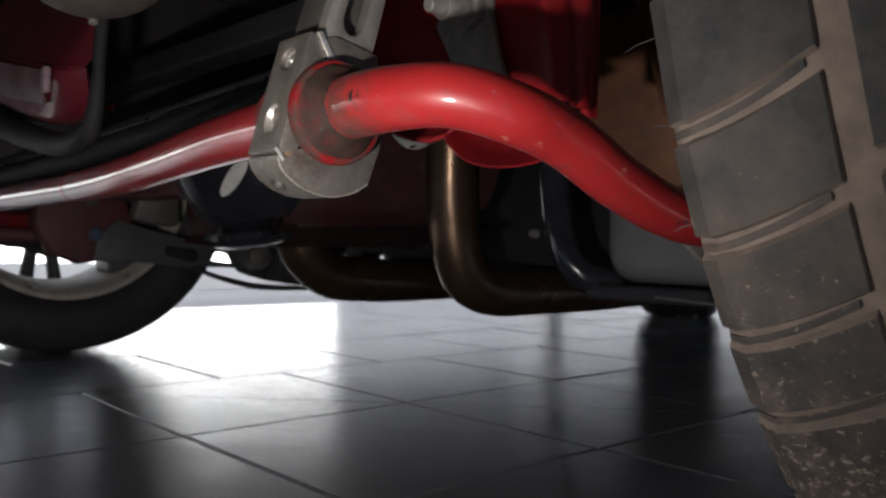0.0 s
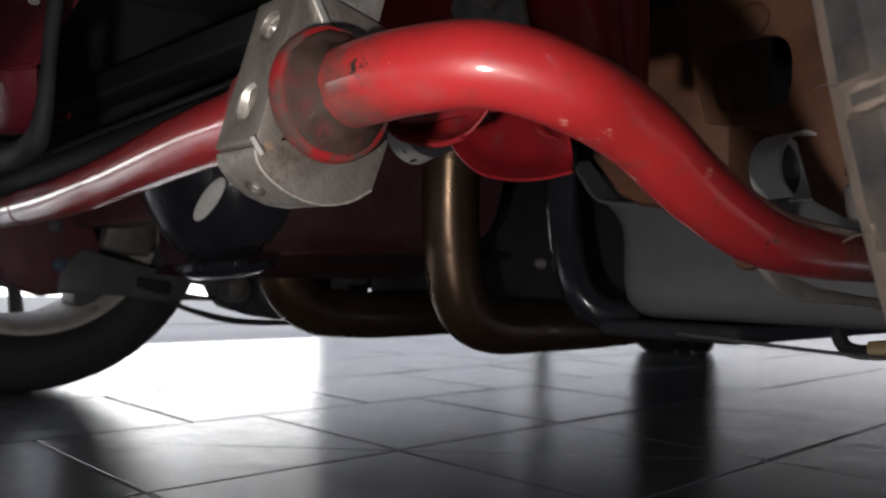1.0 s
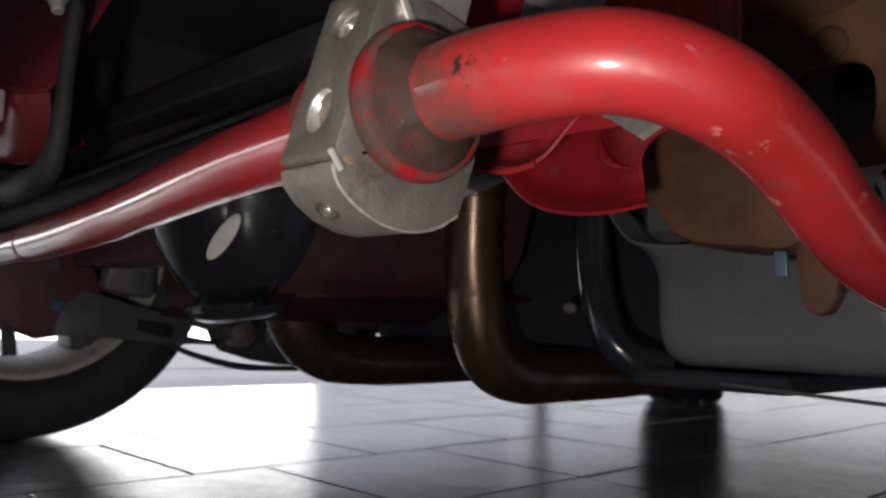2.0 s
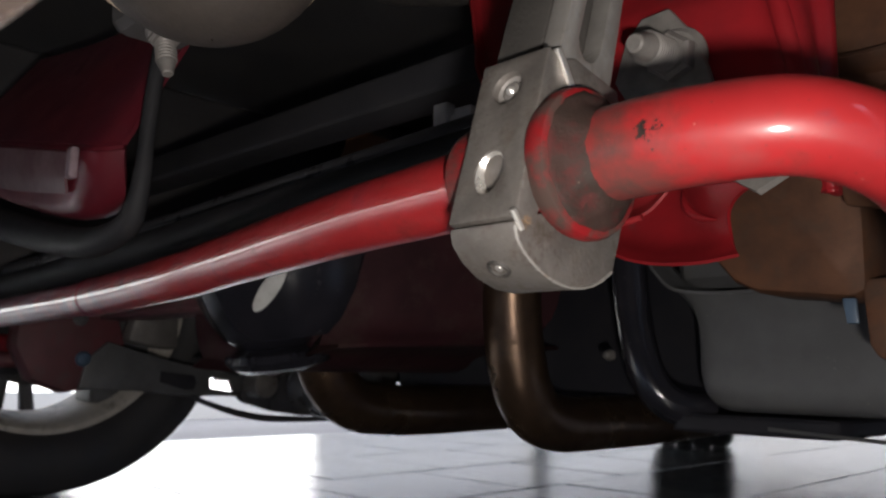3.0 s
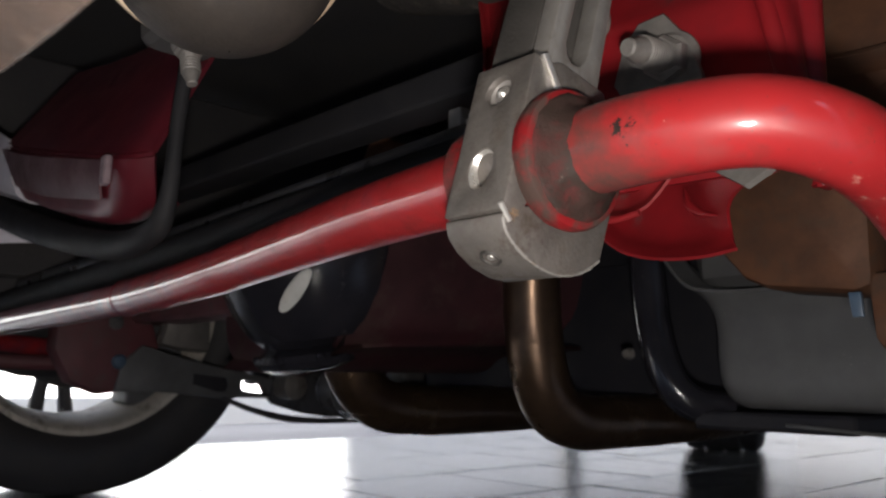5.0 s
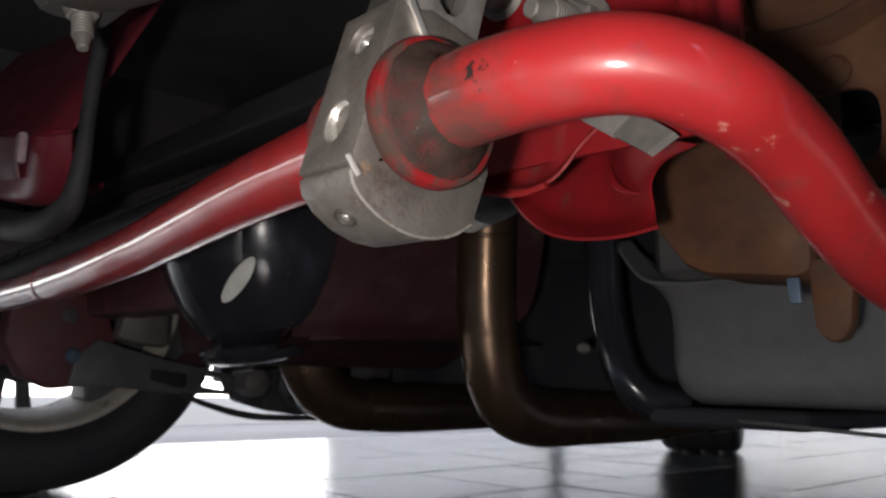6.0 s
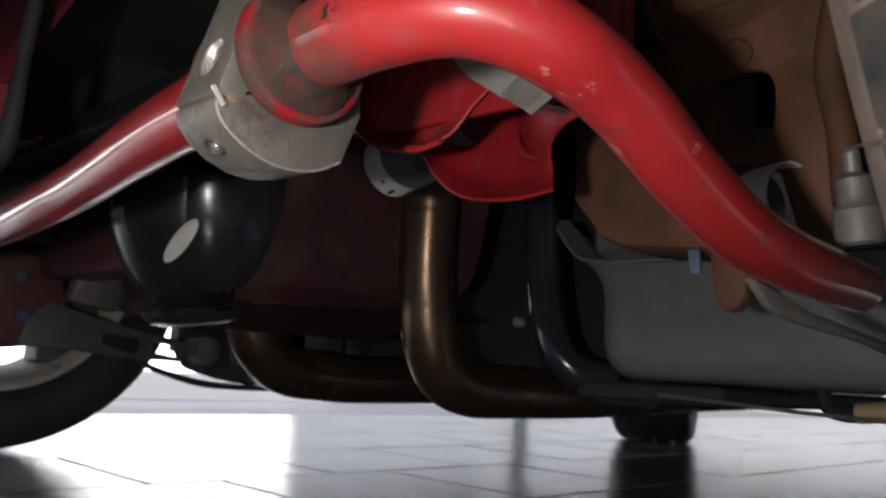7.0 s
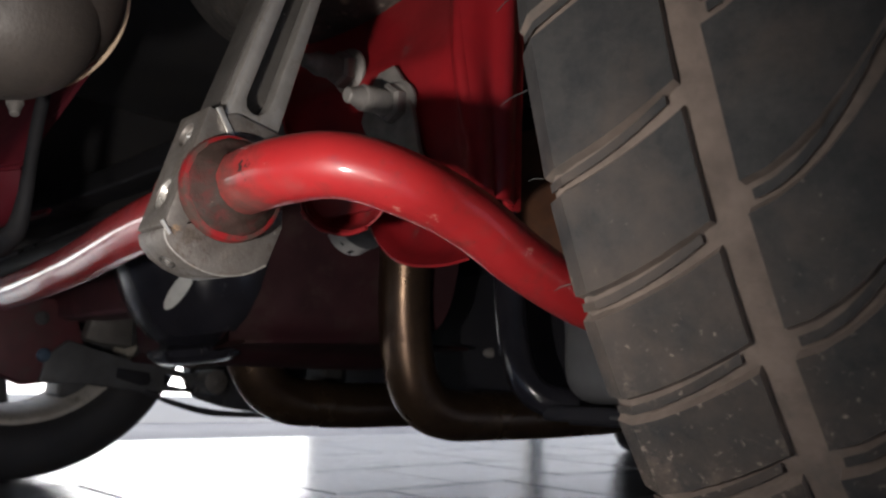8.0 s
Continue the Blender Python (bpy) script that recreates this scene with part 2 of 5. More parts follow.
# pale lilac painted for light that the bracket's turned edge catches
GLINT_TAB = surface("lilac_glint_tab", (0.26, 0.20, 0.22), (0.17, 0.11, 0.125), (0.35, 0.55), 0.0, 60, 400, 0.0002, (0.14, 0.05, 0.06), (0.55, 0.7), 60)
# bluish daylight on the far-left metal is put into this pale lilac
PALE = surface("daylit_lilac_metal", (0.68, 0.64, 0.69), (0.55, 0.52, 0.56), (0.35, 0.55), 0.0, 30, 300, 0.0002, (0.2, 0.17, 0.18), (0.58, 0.75), 30)
TAN = surface("pale_copper_edge", (0.5, 0.38, 0.27), (0.4, 0.29, 0.2), (0.4, 0.55), 0.3, 40, 400, 0.0001)
BRACKET = surface("dark_red_enamel", (0.12, 0.010, 0.018), (0.085, 0.011, 0.018), (0.4, 0.55), 0, 18, 250, 0.0002, (0.045, 0.02, 0.022), (0.6, 0.75), 20, 0.2)
OLD_ALU = surface("dull_grey_casting", (0.2, 0.185, 0.175), (0.15, 0.14, 0.13), (0.45, 0.65), 0.4, 45, 400, 0.0005, (0.12, 0.09, 0.07), (0.6, 0.75), 40)
GREY_ARM = surface("grey_arm_paint", (0.12, 0.12, 0.124), (0.09, 0.09, 0.093), (0.45, 0.6), 0.2, 30, 300, 0.0003)
for worn, level in ((GREASE, 0.18), (BUSH, 0.25), (FRAME_RED, 0.3), (HOSE, 0.22), (BEAM, 0.3), (MAROON, 0.25)):
    dull(worn, level)
RIM = surface("silver_alloy", (0.62, 0.57, 0.5), (0.5, 0.46, 0.4), (0.5, 0.65), 0.1, 30, 400, 0.0001, (0.14, 0.11, 0.08), (0.52, 0.7), 22)


def tyre_material():
    """Dark rubber with brown dirt in patches, pale grit, and fine scuffs, running on from block to block."""
    m, t, b = nodes_of("tyre_rubber")
    geo = t.nodes.new("ShaderNodeNewGeometry")
    big, mid, grit, fine = [noise_node(t, *a) for a in ((22, 6, 0.65), (75, 8, 0.75), (330, 4, 0.6), (700, 4, 0.6))]
    for n in (big, mid, grit, fine):
        t.links.new(geo.outputs["Position"], n.inputs["Vector"])
    col = mix(t, ramp(t, mid.outputs[0], [(0.35, (0, 0, 0)), (0.7, (1, 1, 1))]).outputs[0], (0.013, 0.0138, 0.015), (0.034, 0.032, 0.031))
    # dirt thickens towards the ground, where the tread last rolled through mud
    sep = t.nodes.new("ShaderNodeSeparateXYZ")
    t.links.new(geo.outputs["Position"], sep.inputs[0])
    low = t.nodes.new("ShaderNodeMapRange")
    low.inputs[1].default_value, low.inputs[2].default_value, low.inputs[3].default_value, low.inputs[4].default_value = 0.05, 0.28, 0.20, -0.12
    t.links.new(sep.outputs["Z"], low.inputs[0])

    def raised(src):
        a = t.nodes.new("ShaderNodeMath")
        t.links.new(src, a.inputs[0])
        t.links.new(low.outputs[0], a.inputs[1])
        return a.outputs[0]

    col = mix(t, ramp(t, raised(big.outputs[0]), [(0.44, (0, 0, 0)), (0.66, (0.9, 0.9, 0.9))]).outputs[0], col, (0.056, 0.044, 0.037))
    col = mix(t, ramp(t, raised(mid.outputs[0]), [(0.60, (0, 0, 0)), (0.72, (0.8, 0.8, 0.8))]).outputs[0], col, (0.085, 0.066, 0.054))
    col = mix(t, ramp(t, raised(grit.outputs[0]), [(0.64, (0, 0, 0)), (0.76, (0.9, 0.9, 0.9))]).outputs[0], col, (0.19, 0.155, 0.13))
    t.links.new(col, b.inputs["Base Color"])
    b.inputs["Roughness"].default_value = 0.68
    bump(t, b, mid.outputs[0], 0.5, 0.0012)
    return m


dull(CUP_RED, 0.25)
dull(VOID, 0.2)
RUBBER = dull(tyre_material(), 0.22)
MUD = surface("dusty_tyre_groove", (0.118, 0.090, 0.074), (0.072, 0.056, 0.047), (0.8, 0.95), 0, 60, 500, 0.0006, (0.05, 0.045, 0.04), (0.55, 0.75), 50)
SIDEWALL = surface("black_sidewall", (0.034, 0.033, 0.036), (0.044, 0.042, 0.043), (0.5, 0.65), 0, 25, 300, 0.0003, (0.05, 0.045, 0.04), (0.6, 0.8), 30)
WHITE = surface("white_wall_paint", (0.42, 0.42, 0.415), (0.385, 0.385, 0.385), (0.6, 0.8), 0, 2, 90, 0.001, (0.62, 0.61, 0.58), (0.6, 0.8), 3)
CONCRETE = surface("grey_concrete", (0.13, 0.13, 0.14), (0.17, 0.17, 0.18), (0.85, 0.95), 0, 3, 120, 0.003, (0.14, 0.14, 0.14), (0.6, 0.75), 6)
DARK_FRAME = surface("dark_frame_paint", (0.04, 0.045, 0.05), (0.055, 0.06, 0.065), (0.35, 0.5), 0, 8, 200, 0.0003)
BLUE = surface("blue_plastic", (0.075, 0.115, 0.17), (0.055, 0.09, 0.14), (0.35, 0.5), 0, 60, 400, 0.0001)
LABEL = surface("white_label", (0.6, 0.6, 0.58), (0.5, 0.5, 0.48), (0.5, 0.6), 0, 60, 400, 0.0001, (0.25, 0.22, 0.2), (0.6, 0.75), 120)
PAPER = surface("pale_paper_label", (0.46, 0.45, 0.44), (0.38, 0.37, 0.36), (0.6, 0.75), 0, 60, 400, 0.0001, (0.5, 0.48, 0.46), (0.6, 0.75), 120)
BRASS = surface("tan_connector", (0.4, 0.3, 0.16), (0.33, 0.24, 0.13), (0.4, 0.55), 0.2, 60, 400, 0.0001)
GREY_WALL = surface("grey_wall_paint", (0.58, 0.59, 0.6), (0.64, 0.65, 0.66), (0.5, 0.7), 0, 2, 90, 0.001, (0.45, 0.45, 0.46), (0.6, 0.8), 3)
JOINT = surface("dark_grout", (0.02, 0.02, 0.021), (0.03, 0.03, 0.03), (0.7, 0.9), 0, 60, 400, 0.0005)


def tile_material():
    m, t, b = nodes_of("dark_glazed_tile")
    big, mid, small = noise_node(t, 1.6, 5), noise_node(t, 22, 8, 0.7), noise_node(t, 420, 3)
    info = t.nodes.new("ShaderNodeObjectInfo")
    col = mix(t, big.outputs[0], (0.055, 0.060, 0.072), (0.085, 0.090, 0.102))
    col = mix(t, ramp(t, mid.outputs[0], [(0.5, (0, 0, 0)), (0.8, (0.5, 0.5, 0.5))]).outputs[0], col, (0.13, 0.134, 0.142))
    tone = t.nodes.new("ShaderNodeMapRange")
    tone.inputs[3].default_value, tone.inputs[4].default_value = 0.0, 0.22
    t.links.new(info.outputs["Random"], tone.inputs[0])
    col = mix(t, tone.outputs[0], col, (0.11, 0.114, 0.122))
    t.links.new(col, b.inputs["Base Color"])
    r = t.nodes.new("ShaderNodeMapRange")
    r.inputs[1].default_value, r.inputs[2].default_value, r.inputs[3].default_value, r.inputs[4].default_value = 0.3, 0.75, 0.36, 0.48
    t.links.new(mid.outputs[0], r.inputs[0])
    t.links.new(r.outputs[0], b.inputs["Roughness"])
    b.inputs["IOR"].default_value = 1.55
    b.inputs["Coat Weight"].default_value, b.inputs["Coat Roughness"].default_value = 1.0, 0.12
    b.inputs["Coat IOR"].default_value = 1.85
    bump(t, b, small.outputs[0], 0.45, 0.0005)
    # the glaze is a little wavy
    fine = b.inputs["Normal"].links[0].from_node
    wave, roll_bump = noise_node(t, 7, 2), t.nodes.new("ShaderNodeBump")
    roll_bump.inputs["Strength"].default_value, roll_bump.inputs["Distance"].default_value = 0.6, 0.0025
    t.links.new(wave.outputs[0], roll_bump.inputs["Height"])
    t.links.new(roll_bump.outputs[0], fine.inputs["Normal"])
    t.links.new(fine.outputs[0], b.inputs["Coat Normal"])
    return m


TILE = tile_material()
specks(TILE, (0.3, 0.3, 0.3), 110, 0.02, 0.12, 2.0)
specks(TILE, (0.04, 0.04, 0.042), 70, 0.02, 0.14, 5.0)


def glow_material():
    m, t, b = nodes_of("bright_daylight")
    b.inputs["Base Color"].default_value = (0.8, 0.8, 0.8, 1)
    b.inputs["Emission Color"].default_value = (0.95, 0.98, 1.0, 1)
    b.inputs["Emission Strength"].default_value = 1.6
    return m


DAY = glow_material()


# ---- builders ----
def part(name, bm, material, parent=None, label="", smooth=35):
    """Links a bmesh, made in world places, as one mesh object under a thing or part."""
    me = bpy.data.meshes.new(name)
    bmesh.ops.recalc_face_normals(bm, faces=bm.faces)
    bm.to_mesh(me)
    bm.free()
    for m in material if isinstance(material, (list, tuple)) else [material]:
        me.materials.append(m)
    if smooth:
        me.polygons.foreach_set("use_smooth", [True] * len(me.polygons))
        me.set_sharp_from_angle(angle=radians(smooth))
    ob = new(name, me)
    if parent:
        ob.parent = parent
        ob.matrix_parent_inverse = parent.get("rest", None) and Matrix.Translation([-v for v in parent["rest"]]) or Matrix()
    if label:
        ob["label"] = label
    return ob


def empty(name, place, parent=None, label=""):
    ob = new(name)
    ob.location = place
    ob["rest"] = list(place)
    if parent:
        ob.parent = parent
        ob.matrix_parent_inverse = Matrix.Translation([-v for v in parent["rest"]])
    if label:
        ob["label"] = label
    return ob


def spline(points, n=8):
    """A smooth line through the points (Catmull-Rom)."""
    p = [Vector(q) for q in points]
    p = [2 * p[0] - p[1], *p, 2 * p[-1] - p[-2]]
    out = []
    for a, b, c, d in zip(p, p[1:], p[2:], p[3:]):
        for k in range(n):
            s = k / n
            out.append(0.5 * (2 * b + (c - a) * s + (2 * a - 5 * b + 4 * c - d) * s * s + (3 * b - a - 3 * c + d) * s**3))
    return [*out, p[-2]]


def tube_into(bm, line, radius, sides=16, caps=True):
    """Sweeps a round section along a line; radius is a number or one for each point."""
    radii = radius if isinstance(radius, (list, tuple)) else [radius] * len(line)
    rings, side = [], None
    for k, p in enumerate(line):
        ahead = (line[min(k + 1, len(line) - 1)] - line[max(k - 1, 0)]).normalized()
        if side is None:
            side = ahead.orthogonal().normalized()
        side = (side - ahead * side.dot(ahead)).normalized()
        up = ahead.cross(side)
        rings.append([bm.verts.new(p + radii[k] * (math.cos(a) * side + math.sin(a) * up)) for a in (math.tau * i / sides for i in range(sides))])
    for a, b in zip(rings, rings[1:]):
        for i in range(sides):
            bm.faces.new((a[i], a[(i + 1) % sides], b[(i + 1) % sides], b[i]))
    if caps:
        bm.faces.new(rings[0][::-1])
        bm.faces.new(rings[-1])
    return rings


def tube(line, radius, sides=16):
    bm = bmesh.new()
    tube_into(bm, [Vector(p) for p in line], radius, sides)
    return bm


def box(lo, hi, bevel=0.0, turn=None):
    """A box between two corners, with rounded edges; turn: a matrix laid on it about its middle."""
    bm = bmesh.new()
    bmesh.ops.create_cube(bm, size=1)
    mid, size = (Vector(lo) + Vector(hi)) / 2, Vector(hi) - Vector(lo)
    bmesh.ops.scale(bm, vec=size, verts=bm.verts)
    if bevel:
        bmesh.ops.bevel(bm, geom=bm.edges[:], offset=bevel, segments=7 if bevel > 0.03 else 3, affect="EDGES", profile=0.5 if bevel > 0.03 else 0.6)
    bmesh.ops.transform(bm, matrix=Matrix.Translation(mid) @ (turn or Matrix()), verts=bm.verts)
    return bm


def plate(outer, holes, thick, m, bevel=0.0):
    """A flat plate: an outline and its holes in the xy plane of m, thick along its z."""
    bm = bmesh.new()
    edges = []
    for loop in (outer, *holes):
        vs = [bm.verts.new((x, y, 0)) for x, y in loop]
        edges += [bm.edges.new((a, b)) for a, b in zip(vs, vs[1:] + vs[:1])]
    bmesh.ops.triangle_fill(bm, use_beauty=True, use_dissolve=False, edges=edges)
    bmesh.ops.dissolve_limit(bm, angle_limit=0.01, verts=bm.verts, edges=bm.edges)
    top = bmesh.ops.extrude_face_region(bm, geom=bm.faces[:])
    bmesh.ops.translate(bm, vec=(0, 0, thick), verts=[v for v in top["geom"] if isinstance(v, bmesh.types.BMVert)])
    bmesh.ops.recalc_face_normals(bm, faces=bm.faces)
    if bevel:
        sharp = [e for e in bm.edges if len(e.link_faces) == 2 and e.calc_face_angle() > 0.7]
        bmesh.ops.bevel(bm, geom=sharp, offset=bevel, segments=2, affect="EDGES", profile=0.5)
    bmesh.ops.transform(bm, matrix=m, verts=bm.verts)
    return bm


def ring_loop(cx, cy, rx, ry=None, n=20, turn=0.0):
    ry = ry or rx
    c, s = math.cos(turn), math.sin(turn)
    return [(cx + c * rx * math.cos(a) - s * ry * math.sin(a), cy + s * rx * math.cos(a) + c * ry * math.sin(a)) for a in (math.tau * i / n for i in range(n))]


def sheet(rows, thick, n=5):
    """A pressed metal sheet: a smooth surface through rows of points, with thickness."""
    lines = [spline(r, n) for r in rows]
    cols = [spline(c, n) for c in zip(*lines)]
    bm = bmesh.new()
    grid = [[bm.verts.new(p) for p in c] for c in cols]
    for a, b in zip(grid, grid[1:]):
        for i in range(len(a) - 1):
            bm.faces.new((a[i], a[i + 1], b[i + 1], b[i]))
    bmesh.ops.recalc_face_normals(bm, faces=bm.faces)
    bmesh.ops.solidify(bm, geom=bm.faces[:], thickness=thick)
    return bm


def lathe(profile, m, sides=48, close=True):
    """Turns a profile of (radius, along) pairs about the z axis of m."""
    bm = bmesh.new()
    rings = [[bm.verts.new(m @ Vector((r * math.cos(a), r * math.sin(a), h))) for a in (math.tau * i / sides for i in range(sides))] for r, h in profile]
    pairs = list(zip(rings, rings[1:])) + ([(rings[-1], rings[0])] if close else [])
    for a, b in pairs:
        for i in range(sides):
            bm.faces.new((a[i], a[(i + 1) % sides], b[(i + 1) % sides], b[i]))
    return bm


def along(a, b):
    """A frame at a whose z axis points to b."""
    d = Vector(b) - Vector(a)
    return Matrix.Translation(a) @ d.to_track_quat("Z", "Y").to_matrix().to_4x4()


def bolt(parent, base, tip, head_r, head_h, shank_r, material, washer_r=0.0, name="bolt", label=""):
    """A hexagon nut on a threaded stud that ends in a chamfer, and its washer."""
    m = along(base, tip)
    length = (Vector(tip) - Vector(base)).length
    bm = bmesh.new()

    def disc(prof, sides, twist=0.0):
        rings = [[bm.verts.new(m @ Vector((r * math.cos(a + twist), r * math.sin(a + twist), h))) for a in (math.tau * i / sides for i in range(sides))] for r, h in prof]
        for a, b in zip(rings, rings[1:]):
            for i in range(sides):
                bm.faces.new((a[i], a[(i + 1) % sides], b[(i + 1) % sides], b[i]))
        bm.faces.new(rings[-1])
        bm.faces.new(rings[0][::-1])

    if washer_r:
        disc([(washer_r, 0), (washer_r, 0.0018), (washer_r * 0.82, 0.0042)], 28)
    disc([(head_r * 1.02, 0.0035), (head_r * 1.06, 0.0045), (head_r * 1.06, head_h * 0.82), (head_r * 0.88, head_h)], 6, 0.4)
    prof, h = [], head_h * 0.9
    while h < length * 0.74:
        prof += [(shank_r, h), (shank_r, h + 0.0004), (shank_r * 0.85, h + 0.0010), (shank_r * 0.85, h + 0.0013)]
        h += 0.0019
    disc([*prof, (shank_r * 0.84, length * 0.75), (shank_r * 0.80, length * 0.80), (shank_r * 0.62, length * 0.88), (shank_r * 0.56, length * 0.98), (shank_r * 0.45, length)], 20)
    return part(name, bm, material, parent, label)


# ---- setting ----
X_EDGE, X_WALL, Y_WALL = -2.19, -3.2, 7.2
GRID, GX, GY = 0.298, -0.70, 0.445

ground = part("ground", box((-60, -60, -0.3), (60, 60, -0.012)), CONCRETE, None, smooth=0)
tagged(ground, "rough grey concrete apron beside the tiled floor", "ground", kind="structure")


def wall(name, lo, hi, label, material):
    return tagged(part(name, box(lo, hi), material, None, smooth=0), label, "wall", kind="structure")


# the side wall: a long low opening to the daylight under a grey shutter, then a white plinth
X_IN, Z_BAND, Y_OPEN = X_WALL - 0.05, 0.37, 2.46
wall("wall_west_sill", (X_IN, -4.0, -0.012), (X_WALL, Y_OPEN, 0.1), "low white painted sill under the bright opening", WHITE)
wall("wall_west_shutter", (X_IN, -4.0, Z_BAND), (X_WALL, Y_OPEN, 3.0), "grey shutter above the low bright opening", GREY_WALL)
wall("wall_west_plinth", (X_IN, Y_OPEN, -0.012), (X_WALL, Y_WALL, Z_BAND), "white painted plinth of the side wall", WHITE)
wall("wall_west", (X_IN, Y_OPEN, Z_BAND), (X_WALL, Y_WALL, 3.0), "plain grey painted garage wall above a white plinth", GREY_WALL)
wall("wall_north_plinth", (X_WALL, Y_WALL, -0.012), (5.0, Y_WALL + 0.2, 0.6), "white painted plinth of the end wall", WHITE)
wall("wall_north", (X_WALL, Y_WALL, 0.6), (5.0, Y_WALL + 0.2, 3.0), "plain grey painted garage wall", GREY_WALL)
wall("wall_south", (X_WALL, -4.2, -0.012), (5.0, -4.0, 3.0), "plain grey painted garage wall", GREY_WALL)
wall("wall_east", (4.8, -4.0, -0.012), (5.0, Y_WALL, 3.0), "plain grey painted garage wall", GREY_WALL)
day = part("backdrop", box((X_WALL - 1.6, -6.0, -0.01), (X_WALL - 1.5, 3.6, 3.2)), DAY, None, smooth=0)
tagged(day, "overexposed daylight outside the garage opening", "backdrop", kind="structure")

post = empty("door_post", (X_WALL + 0.06, 4.05, 0.0))
tagged(post, "slim dark painted steel post before the white wall", "post")
part("shaft", box((X_WALL + 0.03, 4.02, 0.0), (X_WALL + 0.09, 4.08, 2.4), 0.004), DARK_FRAME, post)
part("foot_plate", box((X_WALL + 0.015, 3.99, -0.002), (X_WALL + 0.105, 4.11, 0.008), 0.002), DARK_FRAME, post)

# ---- the car ----
car = empty("car", (-0.66, 1.5, 0.0))
tagged(car, "red car with a used, dusty underside parked on the tiled floor", "car")

# body shell over the chassis
def joined(boxes, bevel=0.006):
    """Several boxes in one bmesh, for one moulded part."""
    bm = bmesh.new()
    for lo, hi in boxes:
        one = box(lo, hi, bevel)
        me = bpy.data.meshes.new("piece")
        one.to_mesh(me)
        one.free()
        bm.from_mesh(me)
        bpy.data.meshes.remove(me)
    return bm


def yz_plate(outline, x0, thick, bevel=0.0, holes=()):
    """A plate whose outline is given in y and z, from x0 to x0 + thick."""
    return plate(outline, holes, thick, Matrix(((0, 0, 1, x0), (1, 0, 0, 0), (0, 1, 0, 0), (0, 0, 0, 1))), bevel)


def xz_plate(outline, y0, thick, bevel=0.0, holes=()):
    """A plate whose outline is given in x and z, from y0 towards the camera by thick."""
    return plate(outline, holes, thick, Matrix(((1, 0, 0, 0), (0, 0, -1, y0), (0, 1, 0, 0), (0, 0, 0, 1))), bevel)


part("underbody", box((-1.62, -0.75, 0.62), (0.34, 3.3, 0.66), 0.008), SOOT, car, "matt black underbody panel")
part("sill", box((-1.64, 0.98, 0.17), (-1.60, 1.95, 0.619), 0.008), SOOT, car, "dark sill panel")
part("rear_bumper", box((-1.598, 3.25, 0.232), (0.338, 3.30, 0.619), 0.012), SOOT, car, "dark rear bumper skin")
part("rear_quarter", box((-1.64, 1.965, 0.22), (-1.60, 3.3, 0.619), 0.008), SOOT, car, "dark rear quarter panel")
part("sill", box((0.27, 1.02, 0.2), (0.31, 1.95, 0.619), 0.008), SOOT, car, "dark sill panel")
# unseen front panels, added to set how much daylight gets underneath
part("front_blocker", box((-1.5, -0.72, 0.27), (0.3, -0.68, 0.619), 0.008), SOOT, car, "unseen matt black front panel that limits the daylight")
part("corner_blocker", box((-1.64, -0.67, 0.30), (-1.60, 0.22, 0.619), 0.008), SOOT, car, "unseen matt black corner panel that limits the daylight")
part("corner_blocker", box((0.27, -0.67, 0.24), (0.31, 0.2, 0.619), 0.008), SOOT, car, "unseen matt black corner panel that limits the daylight")
part("floor_pan", joined([((-1.15, 1.06, 0.164), (-0.5, 2.1, 0.618)), ((-1.55, 1.1, 0.3), (0.2, 3.2, 0.618))], 0.012), VOID, car, "matt black floor pan")
# the last box is added to keep the opening's light off the floor pan
part("wheel_arch_liner", joined([((-1.25, -0.5, 0.31), (-1.22, 1.05, 0.618)), ((-1.26, -0.66, 0.265), (-1.23, 0.45, 0.618)), ((-1.25, 0.98, 0.3), (-1.1, 1.05, 0.618)), ((-1.19, 1.0, 0.155), (-1.13, 1.045, 0.32))], 0.01), SOOT, car, "matt black wheel arch liner")


# ---- wheels ----
def tyre_mesh(inner, outer, R, cy, depth):
    """A tyre about the x axis between the x of its shoulders; depth: how far its base lies under the tread blocks."""
    w = outer - inner
    s = 1 if w > 0 else -1
    m = Matrix.Translation((0, cy, R)) @ Matrix.Rotation(radians(90), 4, "Y")
    rb = R - depth
    half = [(0.205, 0.02), (0.215, 0.004), (0.235, -0.008), (0.258, -0.0105), (0.278, -0.006), (rb - 0.009, 0.0005), (rb - 0.003, 0.006), (rb - 0.0005, 0.016)]
    grooves = [] if depth else [p for g in (0.25, 0.5, 0.75) for p in ((R, g * abs(w) - 0.004), (R - 0.0025, g * abs(w) - 0.003), (R - 0.0025, g * abs(w) + 0.003), (R, g * abs(w) + 0.004))]
    prof = [(r, inner + s * h) for r, h in half + grooves] + [(r, outer - s * h) for r, h in half[::-1]]
    bm = lathe(prof, m, 112)
    for k, fc in enumerate(bm.faces):
        fc.material_index = 1 if depth and 4 <= k // 112 < len(prof) - 6 else 0
    return bm


